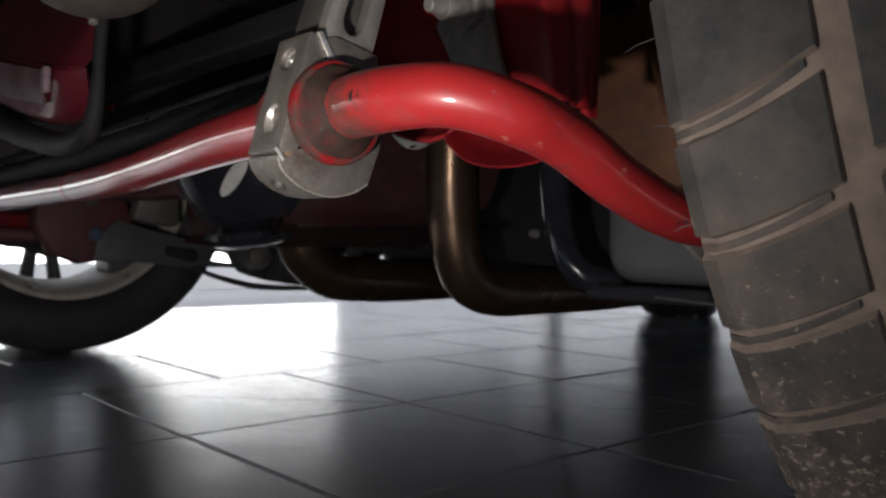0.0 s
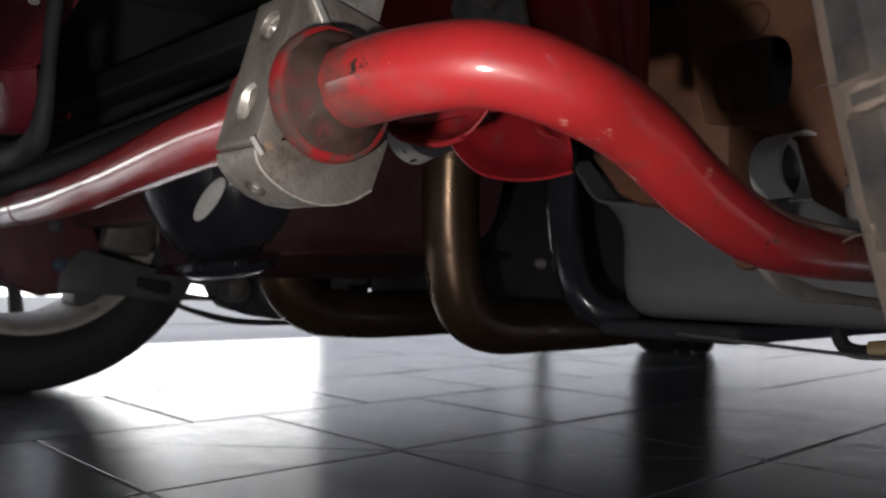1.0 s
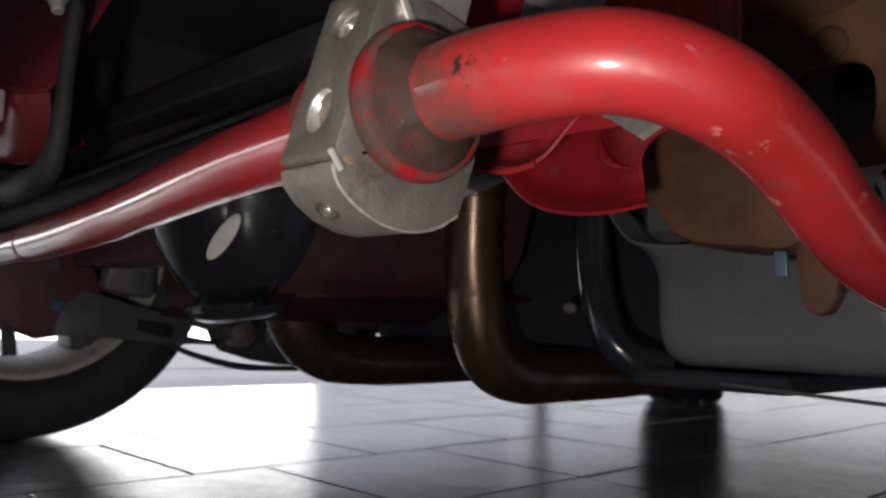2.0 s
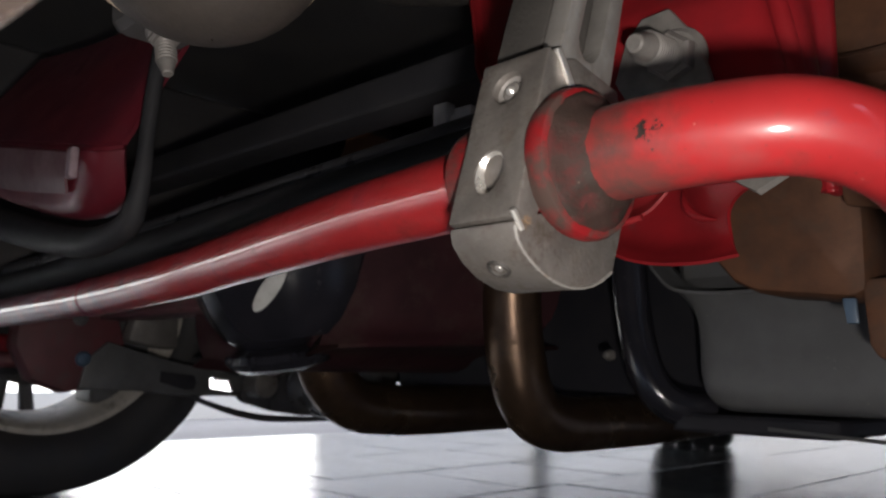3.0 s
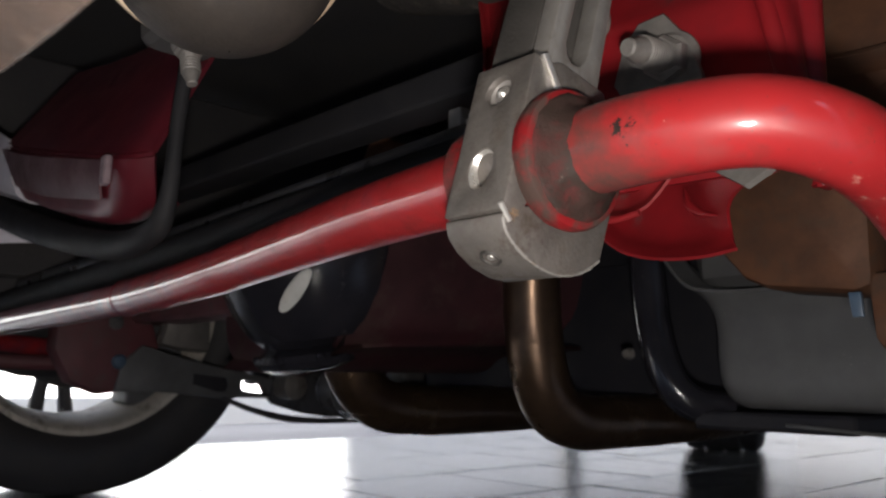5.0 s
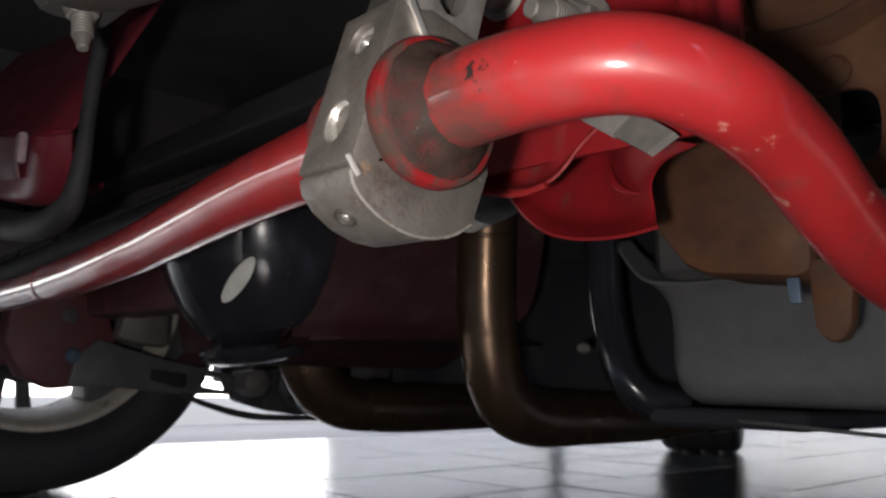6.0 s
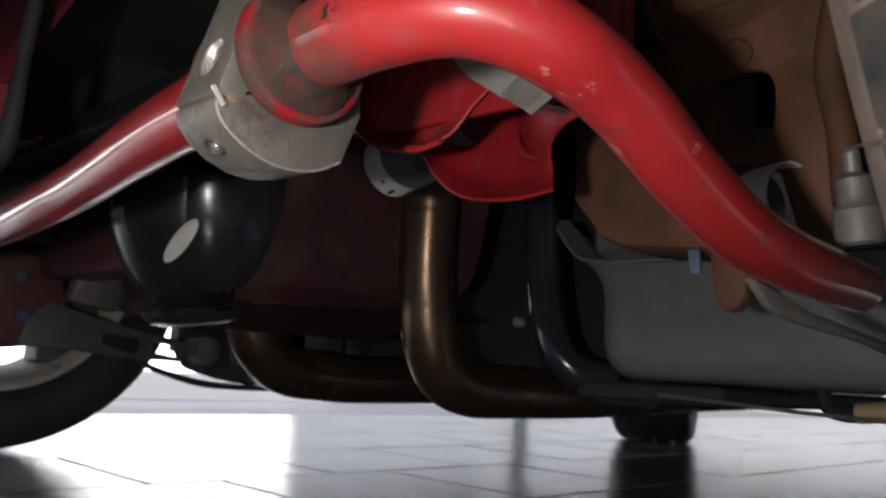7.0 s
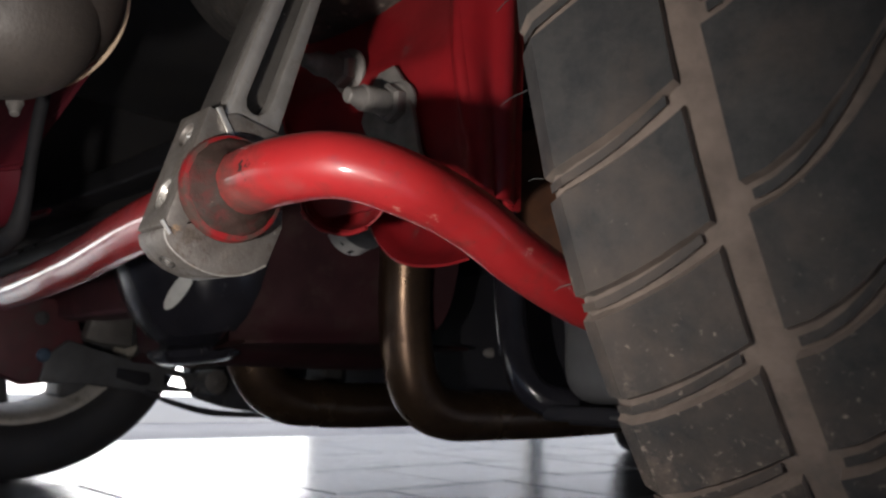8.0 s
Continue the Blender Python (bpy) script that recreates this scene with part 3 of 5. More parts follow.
def tread_block(x0, x1, inner, s, w, R, slant, pitch, gap, depth):
    """One tread block about the x axis, with slanted ends and worn, rounded shoulders."""
    bm = bmesh.new()
    cols, top, low = 6, [], []
    for e, edge_a in ((1, gap), (-1, pitch - gap)):
        for c in range(cols + 1):
            f = c / cols
            x = x0 + (x1 - x0) * f
            a = edge_a + slant / R * (f**1.7)
            near = min(x, w - x)
            drop = 0.008 * max(0.0, 1 - near / 0.014) ** 2
            for rr, store, sh in ((R - drop, top, e * 0.0020 / R), (R - depth - drop - 0.002, low, 0.0)):
                store.append(bm.verts.new((inner + s * x, -rr * math.cos(a + sh), rr * math.sin(a + sh))))
    q = cols + 1
    for c in range(cols):
        bm.faces.new((top[c], top[c + 1], top[q + c + 1], top[q + c]))
        bm.faces.new((top[c], top[c + 1], low[c + 1], low[c]))
        bm.faces.new((top[q + c], top[q + c + 1], low[q + c + 1], low[q + c]))
    for c in (0, cols):
        bm.faces.new((top[c], top[q + c], low[q + c], low[c]))
    bmesh.ops.recalc_face_normals(bm, faces=bm.faces)
    me = bpy.data.meshes.new("tread_block")
    bm.to_mesh(me)
    bm.free()
    me.materials.append(RUBBER)
    me.materials.append(MUD)
    for k, p in enumerate(me.polygons):
        p.material_index = 0 if k < 3 * cols and k % 3 == 0 else 1
    return me


def wheel(name, inner, outer, cy, R, depth, label):
    w = empty(name, ((inner + outer) / 2, cy, 0.0), car, label)
    s = 1 if outer > inner else -1
    part("tyre", tyre_mesh(inner, outer, R, cy, depth), [SIDEWALL, MUD], w, "black tyre with dusty grooves")
    m = Matrix.Translation((0, cy, R)) @ Matrix.Rotation(radians(90), 4, "Y")
    a, b = inner, outer
    prof = [(0.214, a + 0.004 * s), (0.206, a + 0.004 * s), (0.198, a + 0.012 * s), (0.188, a + 0.045 * s), (0.182, a + 0.11 * s), (0.19, b - 0.02 * s), (0.207, b - 0.006 * s), (0.214, b - 0.004 * s), (0.206, b - 0.02 * s), (0.19, a + 0.12 * s), (0.196, a + 0.045 * s), (0.206, a + 0.016 * s)]
    part("rim", lathe(prof, m, 64), RIM, w, "dusty silver alloy rim")
    xs = b - 0.035 * s
    for k in range(5):
        c = Matrix.Translation((xs, cy, R)) @ Matrix.Rotation(math.tau * k / 5 + 0.62, 4, "X")
        bm = bmesh.new()
        for side in (-1, 1):
            line = [c @ Vector(p) for p in ((0, side * 0.010, 0.045), (0, side * 0.016, 0.12), (0, side * 0.026, 0.188))]
            tube_into(bm, line, [0.013, 0.0105, 0.013], 10)
        part("spoke", bm, SIDEWALL, w)
    part("hub", lathe([(0.0005, xs - 0.02 * s), (0.05, xs - 0.02 * s), (0.062, xs), (0.05, xs + 0.02 * s), (0.0005, xs + 0.025 * s)], m, 32, False), GREY_ARM, w)
    part("brake_disc", lathe([(0.04, a + 0.055 * s), (0.135, a + 0.055 * s), (0.135, a + 0.065 * s), (0.04, a + 0.065 * s)], m, 48), STEEL, w, "worn steel brake disc")
    part("brake_caliper", box((min(a + 0.03 * s, a + 0.10 * s), cy + 0.075, R - 0.17), (max(a + 0.03 * s, a + 0.10 * s), cy + 0.17, R + 0.05), 0.014), GREY_ARM, w, "dark brake caliper")
    part("dust_shield", lathe([(0.0005, a + 0.04 * s), (0.136, a + 0.042 * s), (0.142, a + 0.05 * s), (0.142, a + 0.053 * s), (0.0005, a + 0.045 * s)], m, 40, False), SOOT, w, "dark brake dust shield")
    return w


near_wheel = wheel("front_wheel", -0.0635, 0.1445, 0.5846, 0.30, 0.0024, "front wheel with a muddy, worn tread")
wheel("front_wheel", -1.39, -1.585, 0.565, 0.305, 0.0, "front wheel with an open alloy rim seen from inside")
far_wheel = wheel("rear_wheel", -1.165, -1.365, 2.34, 0.295, 0.0, "far rear wheel with a black tyre")
far_wheel.rotation_euler = (0, 0, radians(24))
wheel("rear_wheel", -0.03, 0.16, 2.34, 0.295, 0.0, "rear wheel with a black tyre")

# the blocks are of uneven length round the tyre, as on most road tyres
lengths = [5.9, 6.2, 7.2, 9.4, *[7.2] * 45]
lengths.append(360 - sum(lengths))
for x0, x1, slant, off in ((0.001, 0.0520, 0.0115, -31.1), (0.0620, 0.1050, 0.028, -34.7), (0.1150, 0.1450, 0.016, -33.0), (0.1550, 0.207, 0.02, -30.0)):
    meshes = {}
    rib = tread_block(x0 + 0.002, x1 - 0.004, -0.0635, 1, 0.208, 0.2988, slant, 0.0044, 0.0, 0.0014)
    rib.name = "groove_rib"
    at = off
    for length in lengths:
        if length not in meshes:
            meshes[length] = tread_block(x0, x1, -0.0635, 1, 0.208, 0.30, slant, radians(length), 0.0021 / 0.3, 0.0024)
        t = new("tread_block", meshes[length])
        t.parent = near_wheel
        t.matrix_parent_inverse = Matrix.Translation([-v for v in near_wheel["rest"]])
        t.matrix_basis = Matrix.Translation((0, 0.5846, 0.30)) @ Matrix.Rotation(radians(-at), 4, "X")
        if x0 < 0.1:
            # a low rib runs along the bottom of each cross groove
            r = new("groove_rib", rib)
            r.parent = near_wheel
            r.matrix_parent_inverse = t.matrix_parent_inverse
            r.matrix_basis = Matrix.Translation((0, 0.5846, 0.30)) @ Matrix.Rotation(radians(-at) + 0.0022, 4, "X")
        at += length
bm = bmesh.new()
hair = random.Random(3)
for k in range(6):
    a = -0.30 + 0.105 * k + hair.uniform(-0.01, 0.01)
    rr = 0.294 - hair.uniform(0, 0.004)
    p = Vector((-0.0625, 0.5846 - rr * math.cos(a), 0.30 + rr * math.sin(a)))
    d = Vector((-hair.uniform(0.004, 0.010), -0.002, hair.uniform(-0.004, 0.002)))
    tube_into(bm, [p, p + d * 0.6, p + d + Vector((0, 0, -0.001))], [0.00025, 0.0002, 0.0001], 5)
tagged(part("rubber_whiskers", bm, RUBBER, near_wheel, "thin rubber moulding hairs"), kind="stuff")

# the wheel leans inwards a little at its top, standing on the inner edge of its tread
lean = Matrix.Rotation(radians(-7.7), 4, "Y")
foot = Vector((-0.0635, 0.5846, 0.30))
near_wheel.matrix_basis = Matrix.Translation(Vector((0, 0, -0.0045)) + foot + lean @ (Vector(near_wheel["rest"]) - foot)) @ lean

# ---- anti-roll bar ----
BAR_R = 0.0145
bar_line = spline([(-1.36, 0.62, 0.22), (-1.33, 0.47, 0.225), (-1.28, 0.37, 0.232), (-1.18, 0.337, 0.236), (-1.0, 0.334, 0.240), (-0.7, 0.332, 0.246), (-0.548, 0.322, 0.2505), (-0.485, 0.318, 0.2545), (-0.363, 0.301, 0.2590), (-0.3, 0.294, 0.2605), (-0.25, 0.287, 0.2605),
                   (-0.215, 0.2845, 0.2610), (-0.183, 0.2862, 0.2622), (-0.157, 0.2952, 0.2618), (-0.1420, 0.3150, 0.2562), (-0.139, 0.349, 0.2480), (-0.139, 0.39, 0.2320), (-0.139, 0.435, 0.2195), (-0.1395, 0.485, 0.2145), (-0.140, 0.57, 0.2130)], 8)


def bar_radius(p):
    """Thinner beyond the weld, and a little drawn out in the bend."""
    if p.x < -0.68:
        return BAR_R * (0.9 + 0.1 * max(0.0, (p.x + 0.70) / 0.02))
    return BAR_R - 0.0012 * min(1.0, max(0.0, (p.x + 0.20) / 0.05))


bar = part("anti_roll_bar", tube(bar_line, [bar_radius(p) for p in bar_line], 32), RED, car, "bright red painted anti-roll bar, chipped and dusty")
part("weld_bead", lathe([(0.0128, -0.004), (0.0142, -0.0025), (0.0148, 0.0), (0.0147, 0.002), (0.0140, 0.004)], along((-0.692, 0.332, 0.2462), (-0.6, 0.3265, 0.2485)), 28, False), RED, bar)

# bushing in the clamp, turned about the bar
bx = Matrix.Translation((-0.233, 0.2840, 0.2592)) @ Matrix.Rotation(radians(90), 4, "Y") @ Matrix.Rotation(radians(4), 4, "X")
part("bushing", lathe([(0.0135, -0.030), (0.0175, -0.030), (0.0195, -0.028), (0.0200, -0.022), (0.0195, -0.0175), (0.0195, 0.009), (0.0228, 0.0105), (0.0238, 0.0130), (0.0239, 0.0155), (0.0232, 0.0172), (0.0218, 0.0180), (0.0145, 0.0180)], bx, 56), BUSH, bar, "greasy red rubber bushing")
# caked dirt fills the flange face and thins out on the bar
cake_rnd = random.Random(4)
cake = bmesh.new()
face, root = bx @ Vector((0, 0, 0.0172)), Vector((-0.2075, 0.2846, 0.2614))
steps = ((0.0, 0.0217), (0.08, 0.0215), (0.2, 0.0204), (0.32, 0.0188), (0.45, 0.0172), (0.6, 0.0160), (0.8, 0.0152), (1.0, 0.0144))
turn = bx.to_3x3()
loops = [[cake.verts.new(face.lerp(root, f) + turn @ Vector((r * math.cos(a), r * math.sin(a), 0))) for a in (math.tau * i / 56 for i in range(56))] for f, r in steps]
for la, lb in zip(loops, loops[1:]):
    for i in range(56):
        cake.faces.new((la[i], la[(i + 1) % 56], lb[(i + 1) % 56], lb[i]))
for v in cake.verts:
    v.co += noise.noise_vector(v.co * 260) * 0.0009 + Vector([cake_rnd.uniform(-1, 1) * 0.0002 for _ in range(3)])
part("grease", cake, GREASE, bar, "brown dirty grease on the bar", 60)

# clamp: two halves round the bushing; the front face leans back and has a bore and a set screw
profile = [(0.2645, 0.2445), (0.277, 0.2930), (0.286, 0.2960), (0.311, 0.2910), (0.3135, 0.2470), (0.3065, 0.2285), (0.297, 0.2235), (0.286, 0.2212), (0.277, 0.2218), (0.2685, 0.2245), (0.2615, 0.2288), (0.2572, 0.2335), (0.2558, 0.2385), (0.262, 0.2395)]
bore = ring_loop(0.2840, 0.2592, 0.0194, n=36)
slab = Matrix(((1, 0, 0, -0.2505), (0, 0.277, 0.961, 0.2560), (0, 0.961, -0.277, 0.2400), (0, 0, 0, 1)))


def clamp_half(upper):
    bm = yz_plate(profile, -0.2500, 0.0262, 0.0011, [bore])
    co, no = Vector((-0.24, 0.256, 0.2390)), Vector((0, -0.29, 0.957))
    bmesh.ops.bisect_plane(bm, geom=bm.verts[:] + bm.edges[:] + bm.faces[:], plane_co=co + no * (0.0005 if upper else -0.0005), plane_no=no, clear_outer=not upper, clear_inner=upper)
    bmesh.ops.holes_fill(bm, edges=[e for e in bm.edges if e.is_boundary], sides=0)
    if upper:
        front = plate([(0, 0), (0.027, 0), (0.027, 0.0572), (0.0265, 0.058), (0.0, 0.0575)], [ring_loop(0.0122, 0.0165, 0.0056, 0.0074, 24), ring_loop(0.0125, 0.0465, 0.0056, n=24)], 0.0095, slab, 0.0007)
        me = bpy.data.meshes.new("piece")
        front.to_mesh(me)
        front.free()
        bm.from_mesh(me)
        bpy.data.meshes.remove(me)
    return bm


clamp = part("clamp", clamp_half(True), ALU, car, "grey cast aluminium clamp round the bar")
part("clamp_cap", clamp_half(False), ALU, clamp, "lower half of the aluminium clamp")
screw = slab @ Matrix.Translation((0.0125, 0.0465, 0.0))
part("set_screw", lathe([(0.0016, 0.0020), (0.0030, 0.0022), (0.0036, 0.0028), (0.0038, 0.0044), (0.0049, 0.0036), (0.0057, 0.0024)], screw, 24, False), STEEL, clamp, "small set screw in its countersink")
part("screw_point", lathe([(0.0003, 0.0004), (0.0009, 0.0007), (0.0017, 0.0020)], screw, 16, False), POLISHED, clamp, "bright point of the set screw")
bore_m = slab @ Matrix.Translation((0.0122, 0.0165, 0.0)) @ Matrix.Diagonal((1, 1.32, 1, 1))
threads = [(0.0056 - (0.00035 if k % 2 else 0.0), 0.0006 + 0.00055 * k) for k in range(17)]
part("bore_thread", lathe(threads, bore_m, 32, False), POLISHED, clamp, "bright threaded bore", 20)
# a black disc stands in for the shade deep in the bore
part("bore_shade", lathe([(0.0003, 0.0093), (0.0054, 0.0093), (0.0054, 0.0096), (0.0003, 0.0096)], bore_m, 28, False), HOSE, clamp, "black disc painted as shade at the bore's end")
cap_m = along((-0.2375, 0.2650, 0.2262), (-0.2375, 0.2702, 0.2350))
part("cap_hole", lathe([(0.0026, 0.0012), (0.0030, -0.0004), (0.0037, -0.0005), (0.0040, 0.0004), (0.0040, 0.002)], cap_m, 24, False), ARM_DARK, clamp, "dark rim of the cap's screw hole")
part("cap_screw", lathe([(0.0003, 0.0002), (0.0012, 0.0001), (0.0015, 0.0008), (0.0021, 0.0006), (0.0026, 0.0010), (0.0026, 0.003)], cap_m, 18, False), POLISHED, clamp, "bright screw end")
# worn cap corner, from split round to foot, with the floor's glint painted in
glint_line = spline([(-0.2241, 0.2564, 0.2372), (-0.2241, 0.2578, 0.2330), (-0.2241, 0.2618, 0.2289), (-0.2241, 0.2686, 0.2249), (-0.2241, 0.2770, 0.2222), (-0.2241, 0.2862, 0.2216), (-0.2241, 0.2968, 0.2238), (-0.2241, 0.3058, 0.2286)], 5)
part("worn_glint_edge", tube(glint_line, [0.0004 + 0.0003 * math.sin(1.9 * k) ** 2 for k in range(36)], 8), WORN_GLINT, clamp, "pale worn edge of the cap, floor glint in its colour")
# bright strips stand in for the glint on the clamp's machined edges
part("edge_glint", yz_plate([(0.2748, 0.2955), (0.2775, 0.2965), (0.2850, 0.2848), (0.2825, 0.2838)], -0.2245, 0.0018, 0.0003), POLISHED, clamp, "machined edge, its glint put into a bright strip")

part("edge_glint", tube([(-0.2237, 0.2548, 0.2415), (-0.2237, 0.2590, 0.2362)], 0.0010, 8), POLISHED, clamp, "machined edge, its glint put into a bright strip")

# the hanger arm that rises from the clamp, with a long pressed groove
arm_side = [(0.2800, 0.2915), (0.2805, 0.2975), (0.3010, 0.3595), (0.3370, 0.47), (0.36, 0.55), (0.385, 0.55), (0.359, 0.47), (0.3290, 0.3660), (0.3095, 0.2930), (0.306, 0.2885)]
groove = [(0.2915, 0.3050), (0.2920, 0.3010), (0.2945, 0.2985), (0.2985, 0.2985), (0.3020, 0.3015), (0.3045, 0.3065), (0.3205, 0.3600), (0.3540, 0.47), (0.3745, 0.54), (0.3625, 0.54), (0.3425, 0.47), (0.3090, 0.3600)]
arm = part("hanger_arm", yz_plate(arm_side, -0.2540, 0.0196, 0.0012), ARM_DARK, car, "grey cast metal hanger arm with a long groove")
part("arm_face", yz_plate(arm_side, -0.2342, 0.0086, 0.0014, [groove]), ARM_FACE, arm, "grey side face with a long pocket, lamplight in its colour")

# ---- red subframe under the engine ----
# the front face stands upright up to a soft crease and leans back above it; the side face runs back to the sealed seam
def frame_column(x_low, x_high, y, back=1.0):
    zs = ((0.279, 0.0), (0.32, 0.0), (0.356, 0.0), (0.366, 0.0015), (0.378, 0.007), (0.42, 0.022), (0.5, 0.045), (0.6, 0.06))
    return [(x_low + (x_high - x_low) * (z - 0.279) / 0.141, y + back * dy, z) for z, dy in zs]


subframe = part("subframe", sheet([frame_column(-0.331, -0.393, 0.4065), frame_column(-0.300, -0.340, 0.4085), frame_column(-0.262, -0.285, 0.4095), frame_column(-0.222, -0.240, 0.4125), frame_column(-0.202, -0.228, 0.4140, 0.6), frame_column(-0.193, -0.222, 0.4120, 0.4),
                                   frame_column(-0.191, -0.215, 0.4170, 0.2), frame_column(-0.199, -0.205, 0.4280, 0.1), frame_column(-0.197, -0.197, 0.4370, 0.0), frame_column(-0.203, -0.2025, 0.448, 0.0)], 0.003, 4), FRAME_RED, car, "red painted pressed steel subframe")
part("edge_flange", sheet([frame_column(-0.3315, -0.3935, 0.4060), frame_column(-0.3335, -0.3958, 0.4030), frame_column(-0.3338, -0.3962, 0.3985)], 0.002, 3), FRAME_RED, subframe, "narrow turned-out red edge")
part("seam_flange", yz_plate([(0.445, 0.276), (0.456, 0.276), (0.456, 0.6), (0.445, 0.6)], -0.2045, 0.004, 0.001), FRAME_RED, subframe, "rough sealed seam")
part("fold_bead", tube([Vector((-0.193 - 0.029 * (z - 0.279) / 0.141, 0.4120 + (0.0 if z < 0.36 else (z - 0.36) * 0.18), z)) for z in (0.288, 0.30, 0.32, 0.34, 0.36, 0.39, 0.43, 0.5)], [0.0008, 0.0030, 0.0042, 0.0046, 0.0046, 0.0046, 0.0044, 0.004], 12), FRAME_RED, subframe, "pressed red fold")
seam_rnd = random.Random(9)
seam = [Vector((-0.2035 + seam_rnd.uniform(-1, 1) * 0.0005, 0.4475, 0.277 + 0.003 * k)) for k in range(90)]
bm = bmesh.new()
tube_into(bm, seam, [0.0032 + seam_rnd.uniform(-1, 1) * 0.0011 for _ in seam], 8)
part("seam_sealer", bm, FRAME_RED, subframe, "rough red seam sealer")
part("cup", sheet([[(-0.337, 0.400, 0.297), (-0.330, 0.398, 0.2830), (-0.314, 0.397, 0.2725), (-0.298, 0.397, 0.2675), (-0.281, 0.397, 0.2645), (-0.266, 0.398, 0.2665), (-0.2595, 0.401, 0.2725), (-0.2510, 0.402, 0.2815), (-0.2400, 0.403, 0.2895)],
                   [(-0.337, 0.4035, 0.2985), (-0.331, 0.4025, 0.2850), (-0.315, 0.402, 0.2745), (-0.299, 0.402, 0.2695), (-0.282, 0.402, 0.2667), (-0.268, 0.402, 0.2690), (-0.2615, 0.404, 0.2745), (-0.2530, 0.405, 0.2830), (-0.2410, 0.405, 0.2910)],
                   [(-0.337, 0.408, 0.306), (-0.331, 0.411, 0.295), (-0.317, 0.414, 0.286), (-0.300, 0.415, 0.281), (-0.284, 0.413, 0.278), (-0.271, 0.408, 0.280), (-0.2635, 0.408, 0.284), (-0.2550, 0.410, 0.291), (-0.2430, 0.409, 0.298)],
                   [(-0.336, 0.406, 0.33), (-0.330, 0.409, 0.33), (-0.316, 0.412, 0.33), (-0.300, 0.412, 0.33), (-0.284, 0.410, 0.33), (-0.272, 0.405, 0.33), (-0.264, 0.405, 0.33), (-0.255, 0.409, 0.33), (-0.243, 0.409, 0.33)]], 0.0013, 4), CUP_RED, subframe, "red pressed cup under the subframe")
part("cup_hem", tube(spline([(-0.332, 0.3965, 0.2835), (-0.314, 0.3955, 0.2715), (-0.298, 0.3955, 0.2663), (-0.281, 0.3955, 0.2635), (-0.2665, 0.3965, 0.2655)]), 0.0016, 10), CUP_RED, subframe, "rolled red hem")
part("lip", sheet([[(-0.357, 0.470, 0.290), (-0.345, 0.470, 0.2745), (-0.327, 0.470, 0.2610), (-0.304, 0.470, 0.2545), (-0.278, 0.471, 0.2530), (-0.2565, 0.472, 0.2555)],
                   [(-0.357, 0.4745, 0.2935), (-0.345, 0.475, 0.278), (-0.327, 0.475, 0.2645), (-0.304, 0.475, 0.258), (-0.280, 0.476, 0.2570), (-0.2605, 0.477, 0.2600)],
                   [(-0.358, 0.487, 0.304), (-0.348, 0.489, 0.290), (-0.330, 0.490, 0.277), (-0.306, 0.490, 0.270), (-0.282, 0.487, 0.268), (-0.2635, 0.480, 0.2690)],
                   [(-0.358, 0.493, 0.330), (-0.348, 0.498, 0.320), (-0.330, 0.500, 0.308), (-0.306, 0.498, 0.298), (-0.284, 0.488, 0.284), (-0.2610, 0.474, 0.2800)],
                   [(-0.358, 0.494, 0.37), (-0.348, 0.500, 0.36), (-0.330, 0.502, 0.345), (-0.306, 0.498, 0.325), (-0.280, 0.480, 0.297), (-0.2500, 0.468, 0.2875)],
                   [(-0.358, 0.494, 0.40), (-0.348, 0.500, 0.40), (-0.330, 0.502, 0.38), (-0.306, 0.490, 0.345), (-0.272, 0.468, 0.310), (-0.2280, 0.462, 0.2910)]], 0.002, 4), FRAME_RED, subframe, "red pressed lip under the subframe")
part("pressed_bead", tube(spline([(-0.294, 0.486, 0.297), (-0.290, 0.482, 0.287), (-0.282, 0.480, 0.280), (-0.270, 0.476, 0.2765)]), [0.0004 + 0.0024 * math.sin(math.pi * k / 24) for k in range(25)], 10), FRAME_RED, subframe)
for base, tip in (((-0.2515, 0.4055, 0.338), (-0.2510, 0.366, 0.3335)), ((-0.302, 0.406, 0.372), (-0.300, 0.369, 0.368))):
    bolt(subframe, base, tip, 0.0108, 0.0125, 0.0076, STEEL, 0.0145, label="grey zinc stud with its flanged nut")
part("bolt_plate", xz_plate([(-0.283, 0.333), (-0.277, 0.351), (-0.268, 0.361), (-0.254, 0.362), (-0.2425, 0.347), (-0.236, 0.330), (-0.2305, 0.309), (-0.2225, 0.2895), (-0.2345, 0.2815), (-0.2565, 0.2965), (-0.270, 0.311)], 0.4055, 0.004, 0.0008), STEEL, subframe, "bent grey zinc plate under the nuts")
part("plate_tab", sheet([[(-0.2335, 0.4035, 0.2815), (-0.2225, 0.3990, 0.2745), (-0.2115, 0.3945, 0.2675)], [(-0.2215, 0.4035, 0.2895), (-0.2105, 0.3990, 0.2815), (-0.1995, 0.3945, 0.2735)]], 0.0036, 3), STEEL, subframe, "bent zinc tab of the plate")

# ---- oil pan and casting overhead ----
def superellipse(cx, cy, z, a, b, power, n=72):
    pts = []
    for i in range(n):
        t = math.tau * i / n
        c, s = math.cos(t), math.sin(t)
        pts.append((cx + a * math.copysign(abs(c) ** (2 / power), c), cy + b * math.copysign(abs(s) ** (2 / power), s), z))
    return pts


def pan_narrow(x, y, scale):
    """The pan's far side draws in towards the car's nose behind its rounded corner."""
    rim_y = -0.03 + (y + 0.03) / scale
    return x if x > -0.206 else -0.206 + (x + 0.206) * min(1.0, max(0.6, 1 - 13 * (0.085 - rim_y)))


